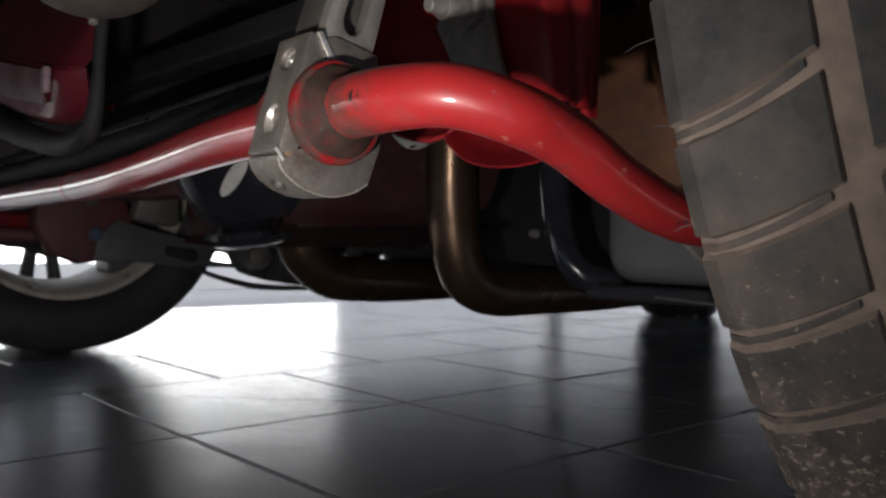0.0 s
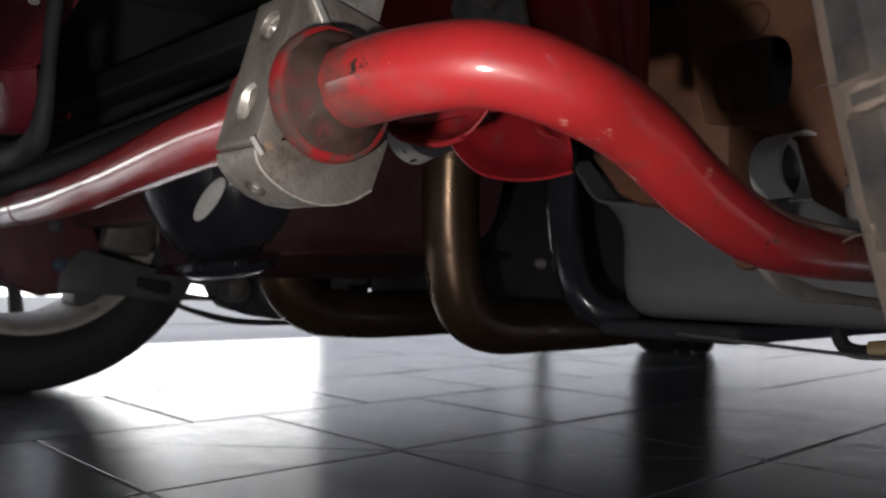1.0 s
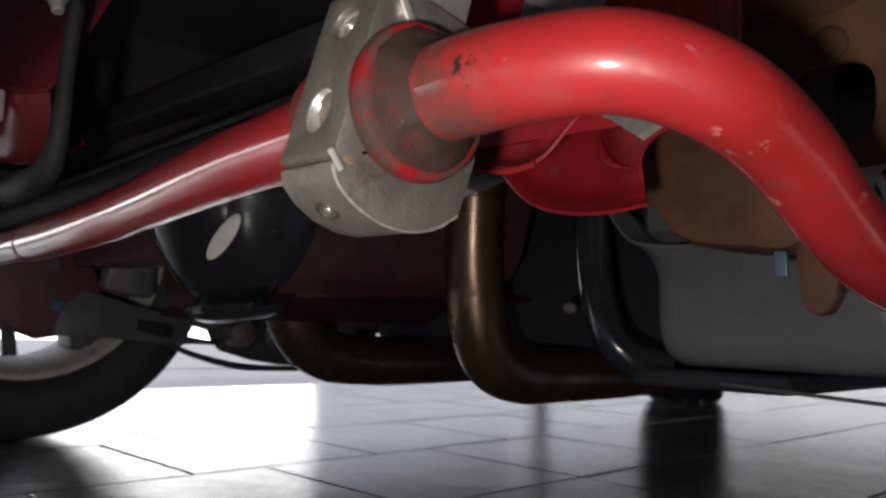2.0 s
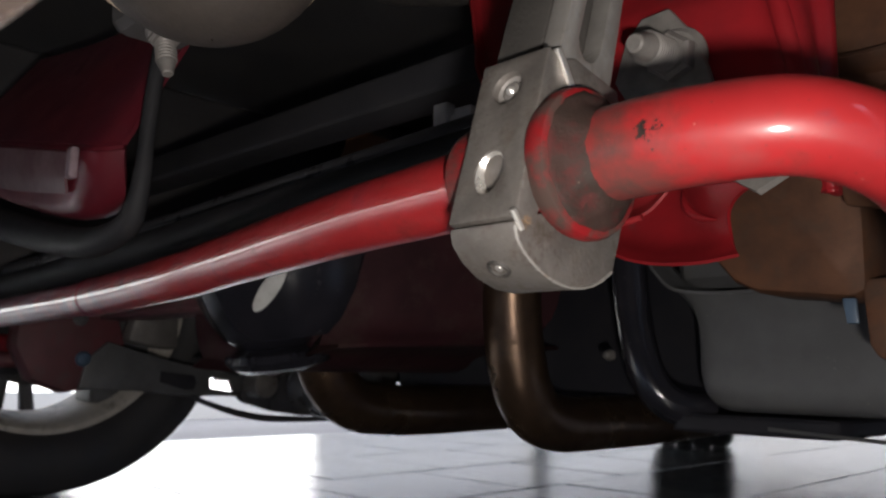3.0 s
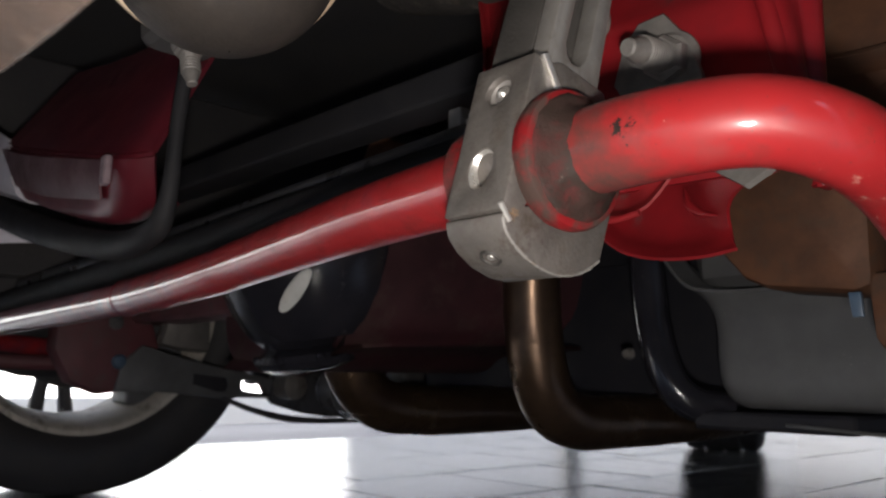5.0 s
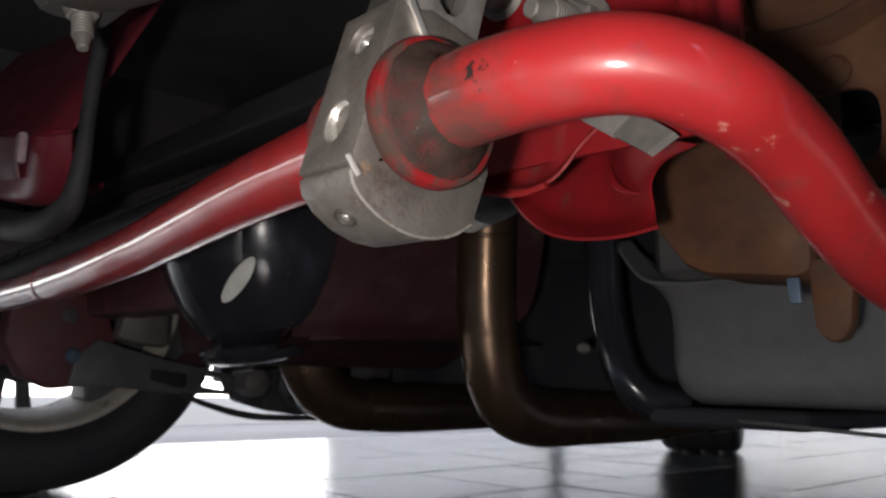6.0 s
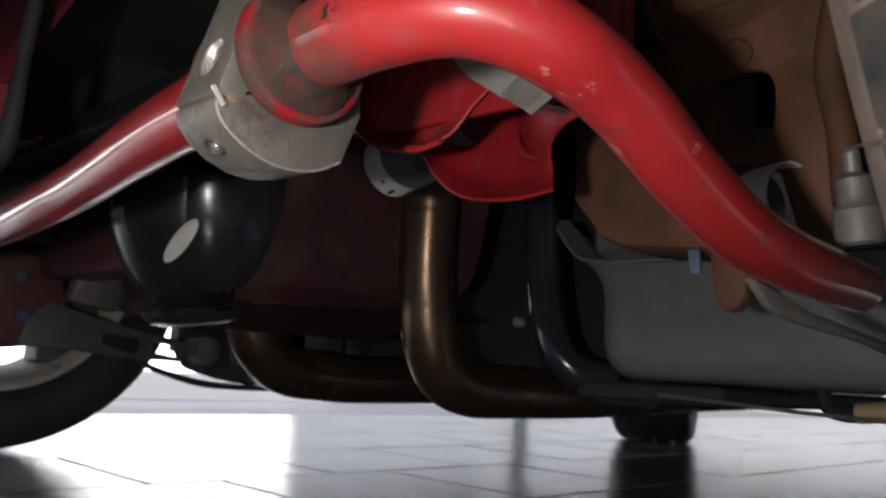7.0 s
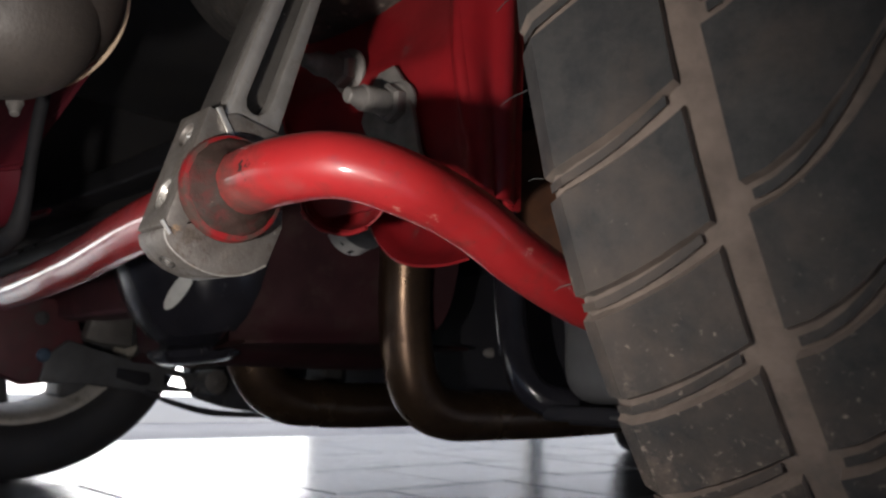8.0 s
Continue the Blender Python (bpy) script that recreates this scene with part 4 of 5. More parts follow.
bm = bmesh.new()
rings = []
pan_rnd = random.Random(5)
for scale, z in ((0.02, 0.2545), (0.3, 0.2545), (0.6, 0.2542), (0.87, 0.2535), (0.898, 0.2528), (0.918, 0.2514), (0.942, 0.2500), (0.972, 0.2480), (0.990, 0.2471), (0.996, 0.2464), (1.0, 0.2468), (1.012, 0.2490), (1.015, 0.256), (1.03, 0.27), (1.05, 0.32), (1.06, 0.6)):
    rings.append([bm.verts.new((pan_narrow(x, y, scale) + pan_rnd.uniform(-1, 1) * 0.0006, y + pan_rnd.uniform(-1, 1) * 0.0006, h + pan_rnd.uniform(-1, 1) * 0.0003)) for x, y, h in superellipse(-0.206, -0.03, z, 0.117 * scale, 0.146 * scale, 3)])
for k, (a, b) in enumerate(zip(rings, rings[1:])):
    for i in range(72):
        bm.faces.new((a[i], a[(i + 1) % 72], b[(i + 1) % 72], b[i])).material_index = {4: 2, 5: 1, 6: 1, 7: 1, 8: 1, 9: 3, 10: 3, 11: 3}.get(k, 0)
bm.faces.new(rings[0])
bm.faces.new(rings[-1])
pan = part("oil_pan", bm, [CAST, RUST_EDGE, RUST_LINE, WET_GLINT], car, "rust-stained cast iron oil pan, floor glint painted on its wet edge", 50)
# wet oil hangs on the pan's edge in drops
for px, py, r in ((-0.257, 0.0965, 0.8), (-0.262, 0.107, 0.4)):
    part("oil_drop", lathe([(0.0003, -0.0016 * r), (0.0009 * r, -0.0013 * r), (0.0013 * r, -0.0004 * r), (0.0013 * r, 0.0004)], Matrix.Translation((px, py, 0.2478 if py > 0.1 else 0.2513)), 14, False), DROP, pan, "bright hanging oil drop")
can_m = Matrix.Translation((-0.3335, 0.2135, 0.358)) @ Matrix.Rotation(radians(6), 4, "X")
dome = [(0.0005, -0.0468)] + [(0.0468 * math.sin(radians(a)) ** 0.95, -0.0468 * math.cos(radians(a))) for a in range(9, 91, 9)]
casting = part("round_casting", lathe([*dome, (0.0475, 0.04), (0.048, 0.12), (0.048, 0.22), (0.0005, 0.22)], can_m, 64, False), CAN, car, "dark brown rounded casting with pale specks")
rim_m = Matrix.Translation((-0.343, 0.2175, 0.376)) @ Vector((-0.444, 0.13, 0.2)).to_track_quat("Z", "Y").to_matrix().to_4x4()
part("casting_rim", lathe([(0.0555, -0.0024), (0.0576, -0.0018), (0.0583, 0.0), (0.0576, 0.0018), (0.0555, 0.0024)], rim_m, 72, False), TAN, casting, "pale coppery rim")
drum_m = Matrix.Translation((-0.343, 0.2175, 0.379))
drum_dome = [(0.0005, -0.056)] + [(0.0565 * math.sin(radians(a)), -0.0565 * math.cos(radians(a))) for a in range(9, 91, 9)]
part("casting_drum", lathe([*drum_dome, (0.0575, 0.04), (0.059, 0.12), (0.059, 0.22), (0.0005, 0.22)], drum_m, 64, False), CAN, casting)
lug = part("casting_lug", joined([((-0.47, 0.235, 0.358), (-0.415, 0.275, 0.40)), ((-0.47, 0.23, 0.395), (-0.39, 0.30, 0.6))], 0.01), SOOT, car, "dark brown casting lug")
bolt(lug, (-0.443, 0.2525, 0.3575), (-0.434, 0.2515, 0.333), 0.0075, 0.007, 0.0052, OLD_ALU, 0.009, "stud", "threaded grey stud")
part("gearbox", sheet([[(-0.50, 0.52, 0.50), (-0.42, 0.50, 0.47), (-0.34, 0.49, 0.455), (-0.27, 0.47, 0.46), (-0.2, 0.47, 0.5)], [(-0.50, 0.44, 0.46), (-0.42, 0.43, 0.432), (-0.34, 0.425, 0.42), (-0.27, 0.42, 0.43), (-0.2, 0.42, 0.48)], [(-0.50, 0.38, 0.50), (-0.42, 0.37, 0.47), (-0.34, 0.365, 0.455), (-0.27, 0.37, 0.47), (-0.2, 0.38, 0.52)], [(-0.50, 0.36, 0.6), (-0.42, 0.35, 0.6), (-0.34, 0.345, 0.6), (-0.27, 0.35, 0.6), (-0.2, 0.36, 0.6)]], 0.004), CAST, car, "dark brown gearbox casting")

# ---- beam, rods and hoses ----
part("cross_beam", box((-1.22, 0.467, 0.391), (-0.36, 0.507, 0.418), 0.006), BEAM, car, "black painted transverse beam")
part("steering_rod", tube([(-1.3, 0.38, 0.272), (-0.9, 0.38, 0.284), (-0.33, 0.385, 0.311)], 0.0125, 20), HOSE, car, "black rod running behind the bar")
part("steering_rod", tube([(-1.3, 0.41, 0.30), (-0.9, 0.41, 0.31), (-0.33, 0.415, 0.335)], 0.010, 16), BLACK, car, "thin black rod behind the bar")
part("hose", tube(spline([(-0.545, 0.31, 0.48), (-0.551, 0.30, 0.364), (-0.556, 0.298, 0.30), (-0.58, 0.298, 0.279), (-0.662, 0.30, 0.281), (-0.841, 0.30, 0.318), (-1.122, 0.30, 0.392), (-1.21, 0.3, 0.42)]), [0.0050 + 0.0085 * min(1.0, max(0.0, (k - 12) / 28)) for k in range(57)], 16), HOSE, car, "bent black rubber hose")
part("white_clip", joined([((-0.486, 0.480, 0.370), (-0.472, 0.490, 0.387)), ((-0.467, 0.482, 0.366), (-0.451, 0.490, 0.381)), ((-0.477, 0.484, 0.371), (-0.458, 0.490, 0.378))], 0.0015), PAPER, car, "small white plastic clip")
part("rusty_shield", xz_plate([(-0.66, 0.42), (-0.57, 0.383), (-0.65, 0.375), (-0.68, 0.39)], 0.55, 0.004), RUST, car, "rust-brown shield far inside")
part("red_bracket", sheet([[(-0.93, 0.36, 0.50), (-0.80, 0.36, 0.48), (-0.64, 0.36, 0.465), (-0.60, 0.365, 0.46)], [(-0.93, 0.302, 0.413), (-0.80, 0.296, 0.382), (-0.632, 0.296, 0.347), (-0.60, 0.31, 0.346)],
                          [(-0.925, 0.298, 0.407), (-0.80, 0.292, 0.376), (-0.630, 0.292, 0.341), (-0.60, 0.307, 0.341)], [(-0.87, 0.300, 0.357), (-0.77, 0.300, 0.332), (-0.650, 0.300, 0.312), (-0.615, 0.316, 0.318)], [(-0.86, 0.308, 0.350), (-0.77, 0.308, 0.325), (-0.665, 0.310, 0.302), (-0.635, 0.325, 0.311)], [(-0.86, 0.345, 0.362), (-0.77, 0.345, 0.34), (-0.665, 0.345, 0.318), (-0.645, 0.345, 0.32)]], 0.004, 4), BRACKET, car, "dark red painted pressed bracket")
# a sheet before the bracket carries the painted lilac sheen
part("bracket_face", sheet([[(-0.918, 0.2915, 0.403), (-0.80, 0.285, 0.372), (-0.632, 0.285, 0.337)], [(-0.89, 0.2915, 0.38), (-0.785, 0.287, 0.352), (-0.645, 0.2875, 0.325)], [(-0.868, 0.2935, 0.358), (-0.77, 0.293, 0.333), (-0.655, 0.293, 0.3135)]], 0.002, 5), SHEEN_RED, car, "lilac-grey face of the bracket, floor sheen in its colour")
# this small block stands in for light on the bracket's turned edge
part("tab_glint", box((-0.634, 0.281, 0.318), (-0.624, 0.287, 0.340), 0.0028), GLINT_TAB, car, "small pale block painted as light on the bracket's turned edge")
part("trim_strip", sheet([[(-1.16, 0.215, 0.362), (-1.08, 0.245, 0.349), (-1.02, 0.285, 0.341), (-0.97, 0.335, 0.336), (-0.94, 0.380, 0.331)], [(-1.16, 0.225, 0.340), (-1.08, 0.252, 0.330), (-1.02, 0.287, 0.329), (-0.97, 0.332, 0.328), (-0.94, 0.375, 0.3265)], [(-1.16, 0.240, 0.330), (-1.08, 0.262, 0.322), (-1.02, 0.292, 0.321), (-0.97, 0.336, 0.322), (-0.94, 0.375, 0.3235)]], 0.002, 4), PALE, car, "crumpled metal strip, lilac daylight in its pale colour")
part("drop_link", tube([(-1.02, 0.300, 0.335), (-1.02, 0.303, 0.30), (-1.02, 0.305, 0.268)], 0.0042, 12), BLACK, car, "thin black drop link")
part("link_nut", lathe([(0.0005, -0.006), (0.010, -0.005), (0.0115, 0.0), (0.010, 0.006), (0.0005, 0.008)], Matrix.Translation((-1.02, 0.305, 0.266)), 6, False), BLACK, car)
part("grey_bracket", sheet([[(-1.21, 0.31, 0.50), (-1.05, 0.305, 0.46), (-0.925, 0.300, 0.415)], [(-1.21, 0.30, 0.425), (-1.05, 0.298, 0.395), (-0.87, 0.298, 0.352)], [(-1.21, 0.34, 0.42), (-1.05, 0.34, 0.39), (-0.87, 0.34, 0.35)]], 0.004, 4), PALE, car, "grey metal bracket, bluish daylight in its pale colour")

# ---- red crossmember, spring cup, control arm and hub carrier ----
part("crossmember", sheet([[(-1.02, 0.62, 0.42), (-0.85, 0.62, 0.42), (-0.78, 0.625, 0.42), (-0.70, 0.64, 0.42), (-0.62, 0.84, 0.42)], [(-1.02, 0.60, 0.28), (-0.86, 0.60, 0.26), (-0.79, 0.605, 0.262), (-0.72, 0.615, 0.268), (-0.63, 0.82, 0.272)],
                                     [(-0.99, 0.595, 0.212), (-0.86, 0.595, 0.203), (-0.80, 0.60, 0.206), (-0.745, 0.61, 0.226), (-0.66, 0.80, 0.236)], [(-0.98, 0.62, 0.206), (-0.86, 0.62, 0.198), (-0.805, 0.625, 0.201), (-0.755, 0.635, 0.221), (-0.68, 0.82, 0.231)], [(-0.98, 0.86, 0.21), (-0.86, 0.86, 0.20), (-0.82, 0.87, 0.203), (-0.79, 0.88, 0.222), (-0.73, 0.96, 0.232)]], 0.004), MAROON, car, "dusty red crossmember, dim light put into its colour")
part("axle_beam", box((-1.30, 0.57, 0.262), (-0.96, 0.64, 0.325), 0.012), HUB_RED, car, "dark red transverse beam, missing light put into its colour")
cup_m = Matrix.Translation((-0.818, 0.588, 0.207)) @ Matrix.Rotation(radians(10), 4, "X")
cup = part("spring_cup", lathe([(0.0005, 0.004), (0.022, 0.006), (0.041, 0.013), (0.058, 0.027), (0.068, 0.042), (0.076, 0.058), (0.084, 0.08), (0.090, 0.105), (0.094, 0.14), (0.0005, 0.14)], cup_m, 64, False), GLOSS, car, "glossy black spring cup")
part("cup_flange", lathe([(0.070, 0.024), (0.082, 0.040), (0.093, 0.068), (0.101, 0.105), (0.104, 0.14), (0.100, 0.14), (0.096, 0.105), (0.088, 0.07), (0.076, 0.042), (0.066, 0.028)], cup_m @ Matrix.Translation((0.004, 0.022, 0.0)), 64), GLOSS, cup)
part("cup_plate", lathe([(0.0005, -0.012), (0.040, -0.011), (0.052, -0.006), (0.056, 0.001), (0.054, 0.008), (0.040, 0.016), (0.0005, 0.018)], cup_m, 48, False), GLOSS, cup)
# no hole is cut: a pale plate paints the light seen through the slot
slot_m = Matrix.Translation((-0.7455, 0.5215, 0.272)) @ Vector((0.76, -0.62, -0.12)).to_track_quat("Z", "Y").to_matrix().to_4x4()
part("slot_light", plate(ring_loop(0, 0, 0.026, 0.0085, 24, radians(58)), [], 0.006, slot_m, 0.001), LABEL, cup, "pale oblong plate standing in for light through a slot")
for k in range(3):
    a = radians(-110 + 45 * k)
    part("rivet", lathe([(0.0005, -0.003), (0.004, -0.0025), (0.0055, 0.0), (0.0055, 0.003)], cup_m @ Matrix.Rotation(a, 4, "Z") @ Matrix.Translation((0.056, 0, 0.004)) @ Matrix.Rotation(radians(-70), 4, "Y"), 14, False), GLOSS, cup)
carrier = part("hub_carrier", yz_plate([(0.47, 0.30), (0.563, 0.296), (0.602, 0.276), (0.618, 0.23), (0.612, 0.19), (0.58, 0.164), (0.534, 0.158), (0.49, 0.175), (0.465, 0.22)], -1.30, 0.045, 0.01), HUB_RED, car, "dark red hub carrier")
part("blue_cap", lathe([(0.0005, 0.006), (0.008, 0.005), (0.011, 0.002), (0.011, -0.004)], Matrix.Translation((-1.254, 0.556, 0.205)) @ Matrix.Rotation(radians(90), 4, "Y"), 20, False), BLUE, carrier, "blue-grey bolt cap")
bolt(carrier, (-1.256, 0.548, 0.262), (-1.243, 0.548, 0.262), 0.009, 0.006, 0.005, GREY_ARM, 0.011, label="grey bolt")
part("splash_plate", yz_plate([(0.33, 0.205), (0.40, 0.195), (0.45, 0.182), (0.50, 0.180), (0.52, 0.24), (0.52, 0.46), (0.33, 0.46)], -1.345, 0.004, 0.0015), BEAM, car, "dull black splash plate inside the wheel")
part("track_rod", tube(spline([(-1.335, 0.30, 0.215), (-1.333, 0.36, 0.208), (-1.325, 0.43, 0.203), (-1.315, 0.50, 0.202)]), 0.011, 14), HUB_RED, car, "dark red track rod, missing light put into its colour")
part("control_arm", yz_plate([(0.559, 0.204), (0.589, 0.231), (0.632, 0.219), (0.678, 0.208), (0.735, 0.197), (0.817, 0.183), (0.850, 0.180), (0.850, 0.158), (0.826, 0.155), (0.807, 0.1515), (0.766, 0.153), (0.717, 0.152), (0.635, 0.161), (0.551, 0.163)], -1.27, 0.02, 0.003, [[(0.755, 0.182), (0.794, 0.177), (0.804, 0.158), (0.756, 0.165)]]), GREY_ARM, car, "grey steel control arm with a slot and an open window")
# a raised near-black plate paints the recess's shade; the arm isn't cut there
part("slot_shade", yz_plate([(0.671, 0.190), (0.726, 0.184), (0.730, 0.172), (0.726, 0.163), (0.712, 0.162), (0.670, 0.174)], -1.2498, 0.002, 0.0006), VOID, car, "dark plate painted as the shade in a pressed slot")
part("grey_housing", yz_plate([(0.600, 0.231), (0.609, 0.265), (0.618, 0.299), (0.640, 0.312), (0.664, 0.317), (0.679, 0.270), (0.681, 0.221), (0.637, 0.224)], -1.245, 0.03, 0.009), OLD_ALU, car, "grey moulded housing")
part("stone_guard", sheet([[(-1.225, 0.706, 0.152), (-1.222, 0.751, 0.134), (-1.22, 0.813, 0.118), (-1.215, 0.867, 0.113), (-1.205, 0.959, 0.113), (-1.19, 1.0, 0.116)], [(-1.22, 0.710, 0.156), (-1.218, 0.756, 0.1405), (-1.214, 0.812, 0.1275), (-1.21, 0.866, 0.122), (-1.20, 0.959, 0.119), (-1.185, 1.0, 0.120)]], 0.003, 6), BLACK, car, "thin curved black guard")
part("rear_mount", yz_plate([(0.812, 0.190), (0.90, 0.196), (0.98, 0.185), (0.98, 0.120), (0.93, 0.1185), (0.87, 0.127), (0.816, 0.1415), (0.806, 0.150)], -1.262, 0.02, 0.004), BLACK, car, "dark rear mount of the control arm")
part("grey_boss", lathe([(0.0005, 0.0), (0.018, 0.0), (0.021, 0.004), (0.021, 0.04), (0.0005, 0.045)], Matrix.Translation((-1.235, 0.822, 0.172)) @ Matrix.Rotation(radians(90), 4, "Y"), 24, False), OLD_ALU, car, "pale grey round boss")
part("rubber_gaiter", lathe([(0.0005, 0.0), (0.034, 0.004), (0.038, 0.012), (0.034, 0.020), (0.043, 0.028), (0.036, 0.036), (0.046, 0.046), (0.038, 0.055), (0.048, 0.066), (0.048, 0.09), (0.0005, 0.1)], Matrix.Translation((-1.20, 0.895, 0.168)) @ Matrix.Rotation(radians(90), 4, "Y"), 32, False), BLACK, car, "ribbed black rubber gaiter")

# ---- exhaust ----
pipe = part("exhaust_pipe", tube(spline([(-0.615, 0.735, 0.55), (-0.625, 0.742, 0.42), (-0.634, 0.75, 0.34), (-0.64, 0.757, 0.26), (-0.64, 0.768, 0.197), (-0.64, 0.792, 0.158), (-0.64, 0.835, 0.1425), (-0.64, 0.90, 0.1405), (-0.64, 1.1, 0.142), (-0.64, 1.5, 0.155), (-0.64, 2.2, 0.17)]), 0.0315, 28), PIPE, car, "brown heat-tinted exhaust pipe with a tight bend")
part("weld_seam", lathe([(0.031, -0.003), (0.0325, -0.001), (0.0325, 0.001), (0.031, 0.003)], along((-0.6345, 0.7508, 0.333), (-0.638, 0.755, 0.28)), 28, False), PIPE, pipe)
part("exhaust_pipe", tube(spline([(-0.92, 0.705, 0.40), (-0.92, 0.708, 0.30), (-0.92, 0.716, 0.225), (-0.92, 0.735, 0.182), (-0.92, 0.775, 0.153), (-0.92, 0.84, 0.145), (-0.92, 0.95, 0.143), (-0.92, 1.4, 0.15), (-0.92, 2.0, 0.16)]), 0.034, 24), PIPE, car, "brown heat-tinted exhaust pipe with a tight bend")
# added black sheet that closes the gaps and paints the dark void
part("void_sheet", xz_plate([(-1.05, 0.35), (-0.52, 0.35), (-0.52, 0.13), (-1.05, 0.128)], 1.06, 0.02, 0.002), VOID, car, "black sheet painted as the dark void behind the pipes")
tin_m = along((-0.436, 0.512, 0.301), (-0.33, 0.500, 0.321))
ribs = [p for k in range(7) for p in ((0.0222, 0.0235 + 0.003 * k), (0.0236, 0.0245 + 0.003 * k), (0.0236, 0.0255 + 0.003 * k))]
tin = part("canister", lathe([(0.0005, 0.0), (0.019, 0.0), (0.0215, 0.0015), (0.0220, 0.003), *ribs, (0.0222, 0.046), (0.0222, 0.10), (0.0005, 0.10)], tin_m, 40, False), BLACK, car, "black ribbed canister", 25)
part("paper_label", lathe([(0.0218, 0.0025), (0.0225, 0.0030), (0.0225, 0.0215), (0.0218, 0.0220)], tin_m, 40, False), PAPER, tin, "pale label with smudged marks")
for a0, h0, h1 in ((0.15, 0.012, 0.0142), (0.62, 0.006, 0.0135)):
    for turn in range(3):
        mark = bmesh.new()
        rows = [[mark.verts.new(tin_m @ Vector((0.0228 * math.cos(a), 0.0228 * math.sin(a), h))) for a in (a0 + turn * 1.9 + 0.05 * i for i in range(4))] for h in (h0, h1)]
        for i in range(3):
            mark.faces.new((rows[0][i], rows[0][i + 1], rows[1][i + 1], rows[1][i]))
        part("smudged_mark", mark, HOSE, tin, "dark unreadable print bar")

# ---- fuel tank, strap, rail, rusty arm ----
# the tank's front is one moulded skin: it flares out to the seam above and tucks under below
def tank_row(y, z, left):
    return [*left, *[(x, y, z) for x in (-0.40, -0.25, -0.05, 0.1)]]


tank = part("fuel_tank", sheet([tank_row(0.836, 0.2750, [(-0.537, 0.875, 0.327), (-0.505, 0.848, 0.291), (-0.474, 0.838, 0.279)]),
                                tank_row(0.841, 0.2660, [(-0.522, 0.905, 0.302), (-0.491, 0.862, 0.272), (-0.466, 0.844, 0.267)]),
                                tank_row(0.847, 0.2450, [(-0.492, 0.925, 0.246), (-0.482, 0.868, 0.246), (-0.463, 0.849, 0.246)]),
                                tank_row(0.846, 0.2000, [(-0.490, 0.925, 0.200), (-0.479, 0.866, 0.200), (-0.461, 0.847, 0.200)]),
                                tank_row(0.849, 0.1770, [(-0.488, 0.925, 0.178), (-0.474, 0.870, 0.177), (-0.456, 0.851, 0.177)]),
                                tank_row(0.862, 0.1640, [(-0.480, 0.93, 0.168), (-0.462, 0.880, 0.165), (-0.446, 0.865, 0.164)]),
                                tank_row(0.900, 0.1620, [(-0.470, 0.95, 0.164), (-0.452, 0.91, 0.162), (-0.440, 0.902, 0.162)])], 0.004, 5), TANK, car, "dusty dark grey plastic fuel tank")
part("tank_body", box((-0.478, 0.93, 0.166), (0.1, 1.6, 0.29), 0.02), TANK, tank)
part("tank_shoulder", box((-0.52, 0.88, 0.286), (0.1, 1.6, 0.42), 0.03), TANK, tank)
part("tank_seam", sheet([[(-0.537, 0.842, 0.327), (-0.502, 0.834, 0.288), (-0.474, 0.832, 0.2785), (-0.42, 0.831, 0.2755), (-0.25, 0.831, 0.2765), (0.1, 0.831, 0.277)], [(-0.535, 0.87, 0.332), (-0.50, 0.87, 0.292), (-0.474, 0.87, 0.282), (-0.42, 0.87, 0.279), (-0.25, 0.87, 0.280), (0.1, 0.87, 0.281)]], 0.003, 6), TANK, tank)
part("tank_strap", tube(spline([(-0.557, 0.842, 0.48), (-0.55, 0.840, 0.34), (-0.54, 0.838, 0.25), (-0.525, 0.838, 0.195), (-0.505, 0.85, 0.168), (-0.48, 0.88, 0.160)]), 0.019, 16), GLOSS, car, "glossy black tank strap")
part("strap_bolt", lathe([(0.0005, -0.006), (0.004, -0.005), (0.006, 0.0), (0.006, 0.004)], along((-0.562, 0.822, 0.217), (-0.56, 0.84, 0.217)), 16, False), STEEL, car, "small bright bolt head")
part("side_rail", box((-0.50, 0.842, 0.142), (-0.34, 2.1, 0.160), 0.008), VOID, car, "black underbody rail")
part("brake_line", tube(spline([(-0.40, 0.834, 0.150), (-0.33, 0.838, 0.146), (-0.26, 0.846, 0.142), (-0.2, 0.85, 0.140)]), 0.0018, 8), GREY_ARM, car, "thin grey brake line")
hose = part("tank_hose", tube(spline([(-0.235, 0.885, 0.215), (-0.245, 0.872, 0.202), (-0.262, 0.868, 0.182), (-0.264, 0.868, 0.163), (-0.257, 0.866, 0.147), (-0.243, 0.866, 0.143), (-0.232, 0.866, 0.145)]), 0.0065, 12), HOSE, car, "bent grey rubber hose")
part("connector", tube([(-0.236, 0.866, 0.1445), (-0.21, 0.867, 0.148), (-0.17, 0.868, 0.153)], 0.0085, 14), BRASS, hose, "tan plastic connector")

rusty = part("rusty_arm", xz_plate([(-0.30, 0.56), (-0.11, 0.56), (-0.125, 0.36), (-0.150, 0.281), (-0.160, 0.236), (-0.178, 0.247), (-0.188, 0.283), (-0.214, 0.293), (-0.245, 0.30), (-0.262, 0.36)],
                                   0.6, 0.006, 0.0015, [[(-0.215 + 0.0245 * math.copysign(abs(math.cos(a)) ** 0.62, math.cos(a)), 0.3262 + 0.0228 * math.copysign(abs(math.sin(a)) ** 0.62, math.sin(a))) for a in (math.tau * i / 28 for i in range(28))]]), RUST, car, "rust-brown pressed steel arm with a slot")
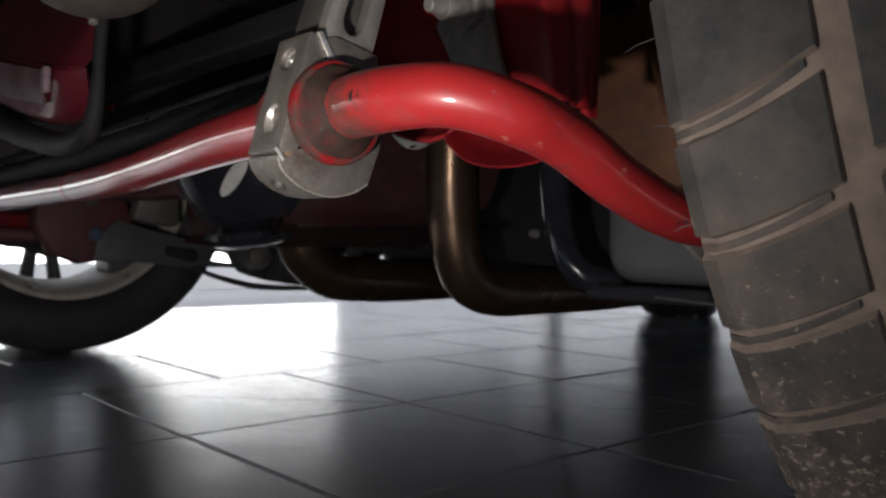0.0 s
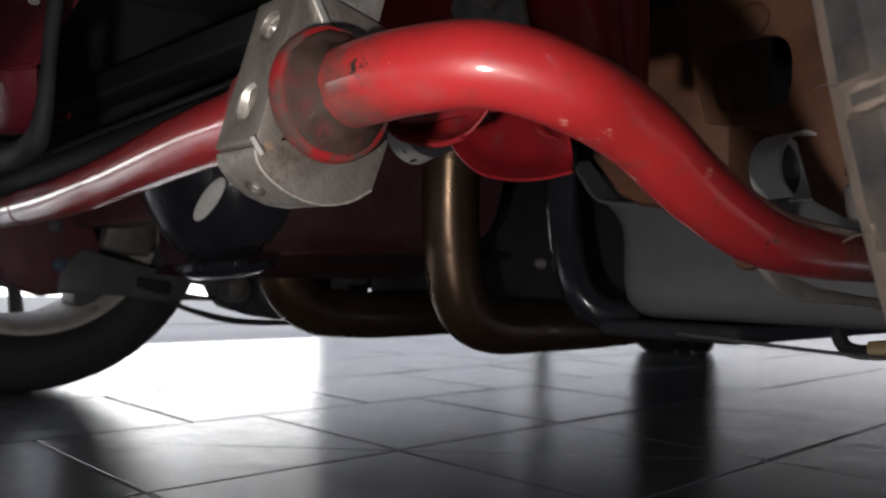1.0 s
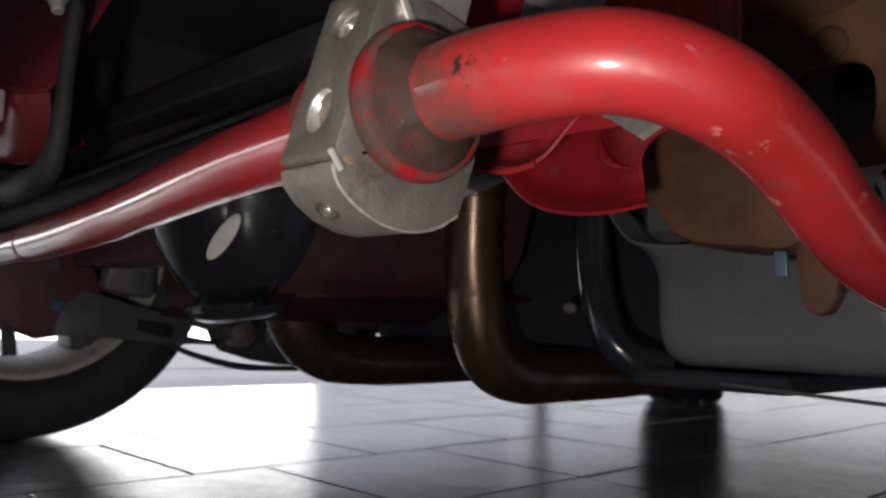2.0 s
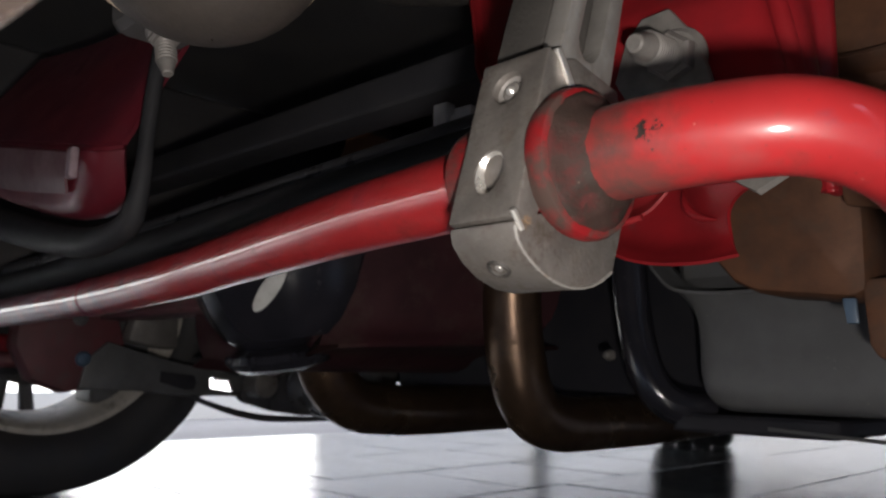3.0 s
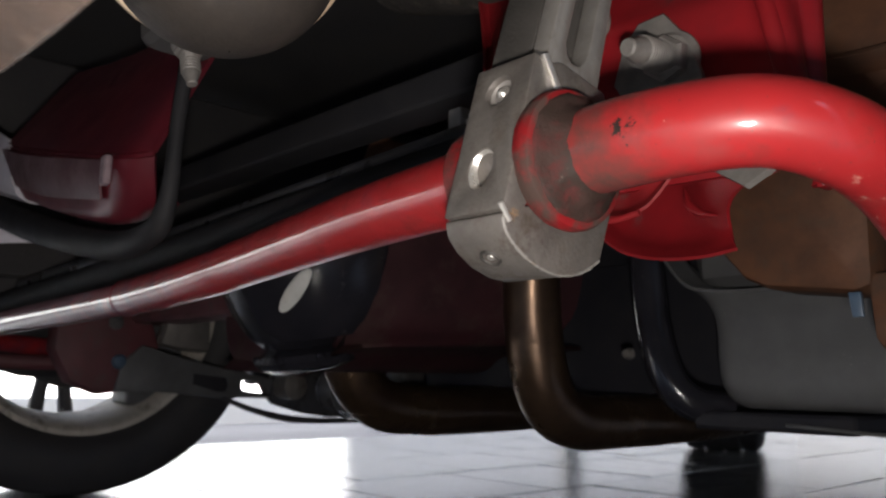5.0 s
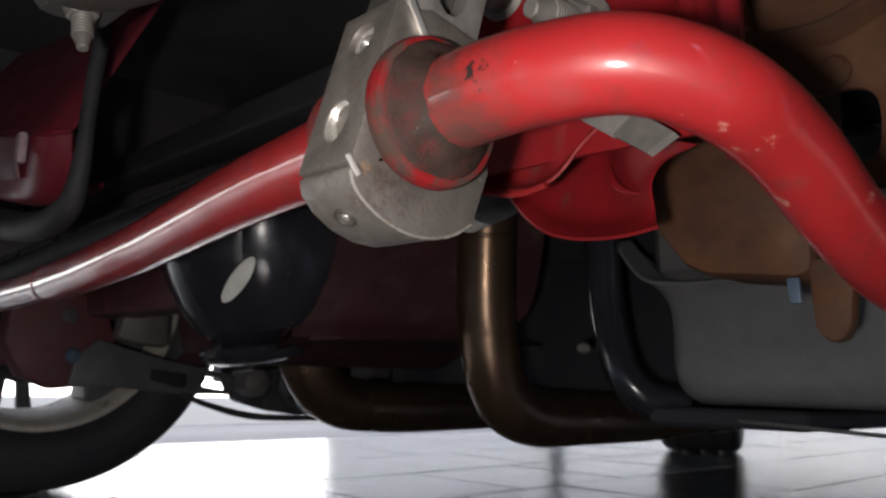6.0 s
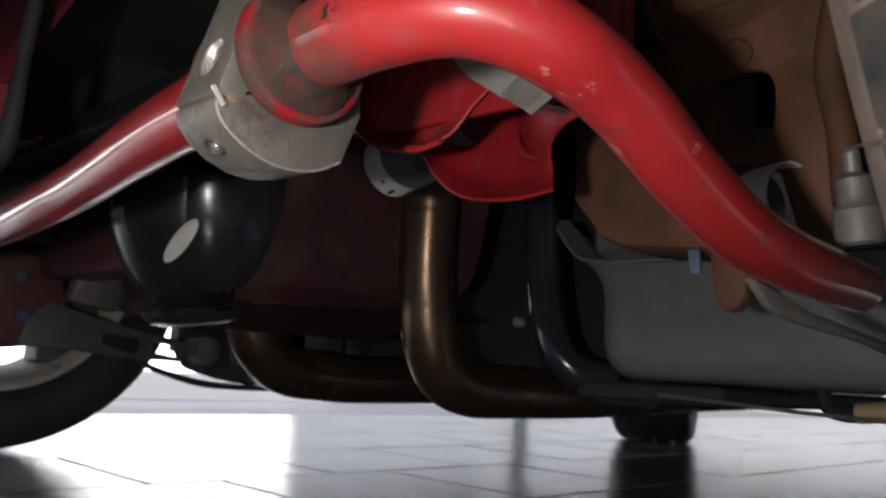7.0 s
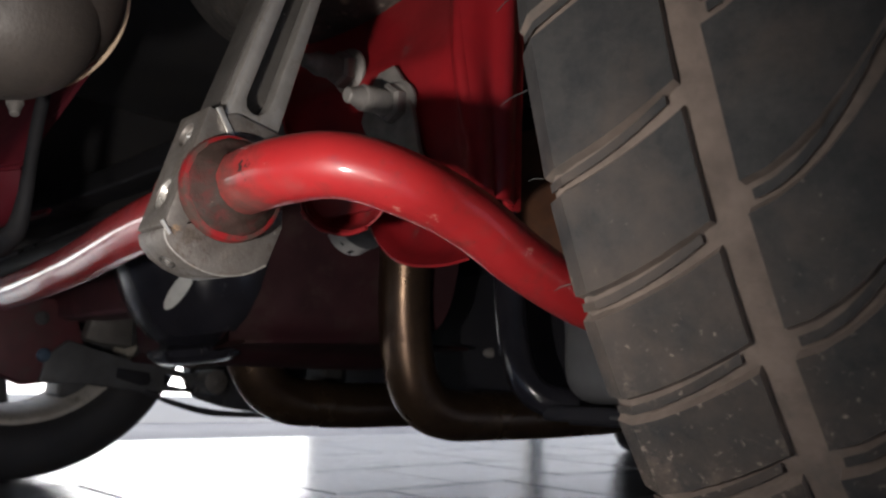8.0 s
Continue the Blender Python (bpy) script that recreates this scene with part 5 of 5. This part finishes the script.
part("folded_edge", sheet([[(-0.300, 0.594, 0.56), (-0.262, 0.594, 0.40), (-0.258, 0.594, 0.384), (-0.215, 0.594, 0.378), (-0.183, 0.594, 0.388), (-0.12, 0.594, 0.41)], [(-0.300, 0.575, 0.58), (-0.262, 0.575, 0.42), (-0.258, 0.578, 0.392), (-0.215, 0.578, 0.386), (-0.183, 0.578, 0.396), (-0.12, 0.578, 0.42)]], 0.003, 4), RUST, rusty)
part("pressed_stud", lathe([(0.0005, -0.004), (0.008, -0.0035), (0.0105, -0.001), (0.0105, 0.003)], along((-0.214, 0.593, 0.360), (-0.214, 0.61, 0.360)), 22, False), RUST, rusty)
part("arm_rib", tube(spline([(-0.150, 0.590, 0.40), (-0.158, 0.588, 0.34), (-0.152, 0.588, 0.30), (-0.150, 0.59, 0.26)]), 0.008, 12), RUST, rusty)
part("rusty_bracket", xz_plate([(-0.36, 0.40), (-0.36, 0.292), (-0.335, 0.262), (-0.318, 0.254), (-0.258, 0.247), (-0.246, 0.25), (-0.246, 0.40)], 0.70, 0.07, 0.008), RUST, car, "rust-brown steel bracket")
part("bracket_tab", xz_plate([(-0.252, 0.26), (-0.249, 0.218), (-0.2445, 0.2095), (-0.237, 0.2065), (-0.2305, 0.2095), (-0.226, 0.217), (-0.222, 0.26)], 0.648, 0.014, 0.004), RUST, car, "rounded rust-brown tab")
part("blue_tag", xz_plate([(-0.258, 0.246), (-0.250, 0.246), (-0.249, 0.230), (-0.256, 0.230)], 0.622, 0.004, 0.001), BLUE, car, "pale blue plastic tag")
part("link_plate", yz_plate([(0.465, 0.205), (0.485, 0.194), (0.512, 0.190), (0.60, 0.187), (0.66, 0.182), (0.66, 0.189), (0.53, 0.1965), (0.50, 0.201)], -0.152, 0.005, 0.0015), OLD_ALU, car, "grey flat link under the bar end")
part("castle_nut", lathe([(0.0005, 0.0), (0.009, 0.0), (0.0115, 0.002), (0.012, 0.006), (0.0115, 0.018), (0.0095, 0.020), (0.0088, 0.024), (0.0088, 0.033), (0.0045, 0.036), (0.0045, 0.046), (0.0030, 0.048), (0.0005, 0.048)], along((-0.134, 0.56, 0.232), (-0.136, 0.552, 0.275)), 26, False), OLD_ALU, car, "dirty beige ball joint stud")
ring_m = Matrix.Translation((-0.178, 0.588, 0.266)) @ Vector((-0.93, 0.37, 0.0)).to_track_quat("Z", "Y").to_matrix().to_4x4()
part("split_clip", sheet([[ring_m @ Vector((0.021 * math.cos(radians(a)), 0.021 * math.sin(radians(a)), h)) for a in range(-60, 241, 30)] for h in (0.0, 0.008, 0.016, 0.024)], 0.0015, 3), LABEL, car, "bent pale metal clip")

# ---- floor tiles, last ----
floor = part("floor", box((X_EDGE, -3.9, -0.06), (4.7, 7.1, -0.004)), JOINT, None, smooth=0)
tagged(floor, "glossy dark grey tiled garage floor with dark joints", "floor", kind="structure")
half, rise = GRID / 2 - 0.0019, 0.004
tm = bpy.data.meshes.new("floor_tile")
tb = box((-half, -half, -rise), (half, half, 0.0))
bmesh.ops.bevel(tb, geom=[e for e in tb.edges if all(v.co.z > -0.001 for v in e.verts)], offset=0.0016, segments=2, affect="EDGES")
tb.to_mesh(tm)
tb.free()
tm.materials.append(TILE)
rest = bmesh.new()
trnd = random.Random(7)
for i in range(-14, 23):
    for j in range(-18, 5):
        cx = GX + GRID * (-j - 0.5)
        cy = GY + GRID * (i + 0.5) - (0.1 if j > 0 and j % 2 else 0.0)
        if cx - half < X_EDGE or cx + half > 4.7 or cy - half < -3.9 or cy + half > 7.1:
            continue
        if -2.2 < cx < 0.6 and -0.4 < cy < 6.0:
            if (i, j) in ((0, 0), (1, -1)):
                # a tile cut in two along its diagonal, where the fall of the floor turns
                for cut in ([(-half, -half + 0.002), (half - 0.002, half), (-half, half)], [(-half + 0.002, -half), (half, -half), (half, half - 0.002)]):
                    piece = part("tile", plate(cut, [], rise, Matrix.Translation((0, 0, -rise)), 0.0004), TILE, None, smooth=0)
                    piece.parent = floor
                    piece.location = (cx, cy, 0.0)
                    piece.rotation_euler = (trnd.uniform(-1, 1) * 0.0012, trnd.uniform(-1, 1) * 0.0012, 0)
                continue
            t = new("tile", tm)
            t.parent = floor
            t.location = (cx, cy, trnd.uniform(-0.00015, 0.00015))
            t.rotation_euler = (trnd.uniform(-1, 1) * 0.0028, trnd.uniform(-1, 1) * 0.0028, 0)
        else:
            z = trnd.uniform(-0.00015, 0.00015)
            vs = [rest.verts.new((cx + a * half, cy + b * half, z + c)) for c in (-rise, 0) for a, b in ((-1, -1), (1, -1), (1, 1), (-1, 1))]
            rest.faces.new(vs[4:])
            for k in range(4):
                rest.faces.new((vs[k], vs[(k + 1) % 4], vs[4 + (k + 1) % 4], vs[4 + k]))
tagged(part("far_tiles", rest, TILE, floor, smooth=0), kind="stuff")
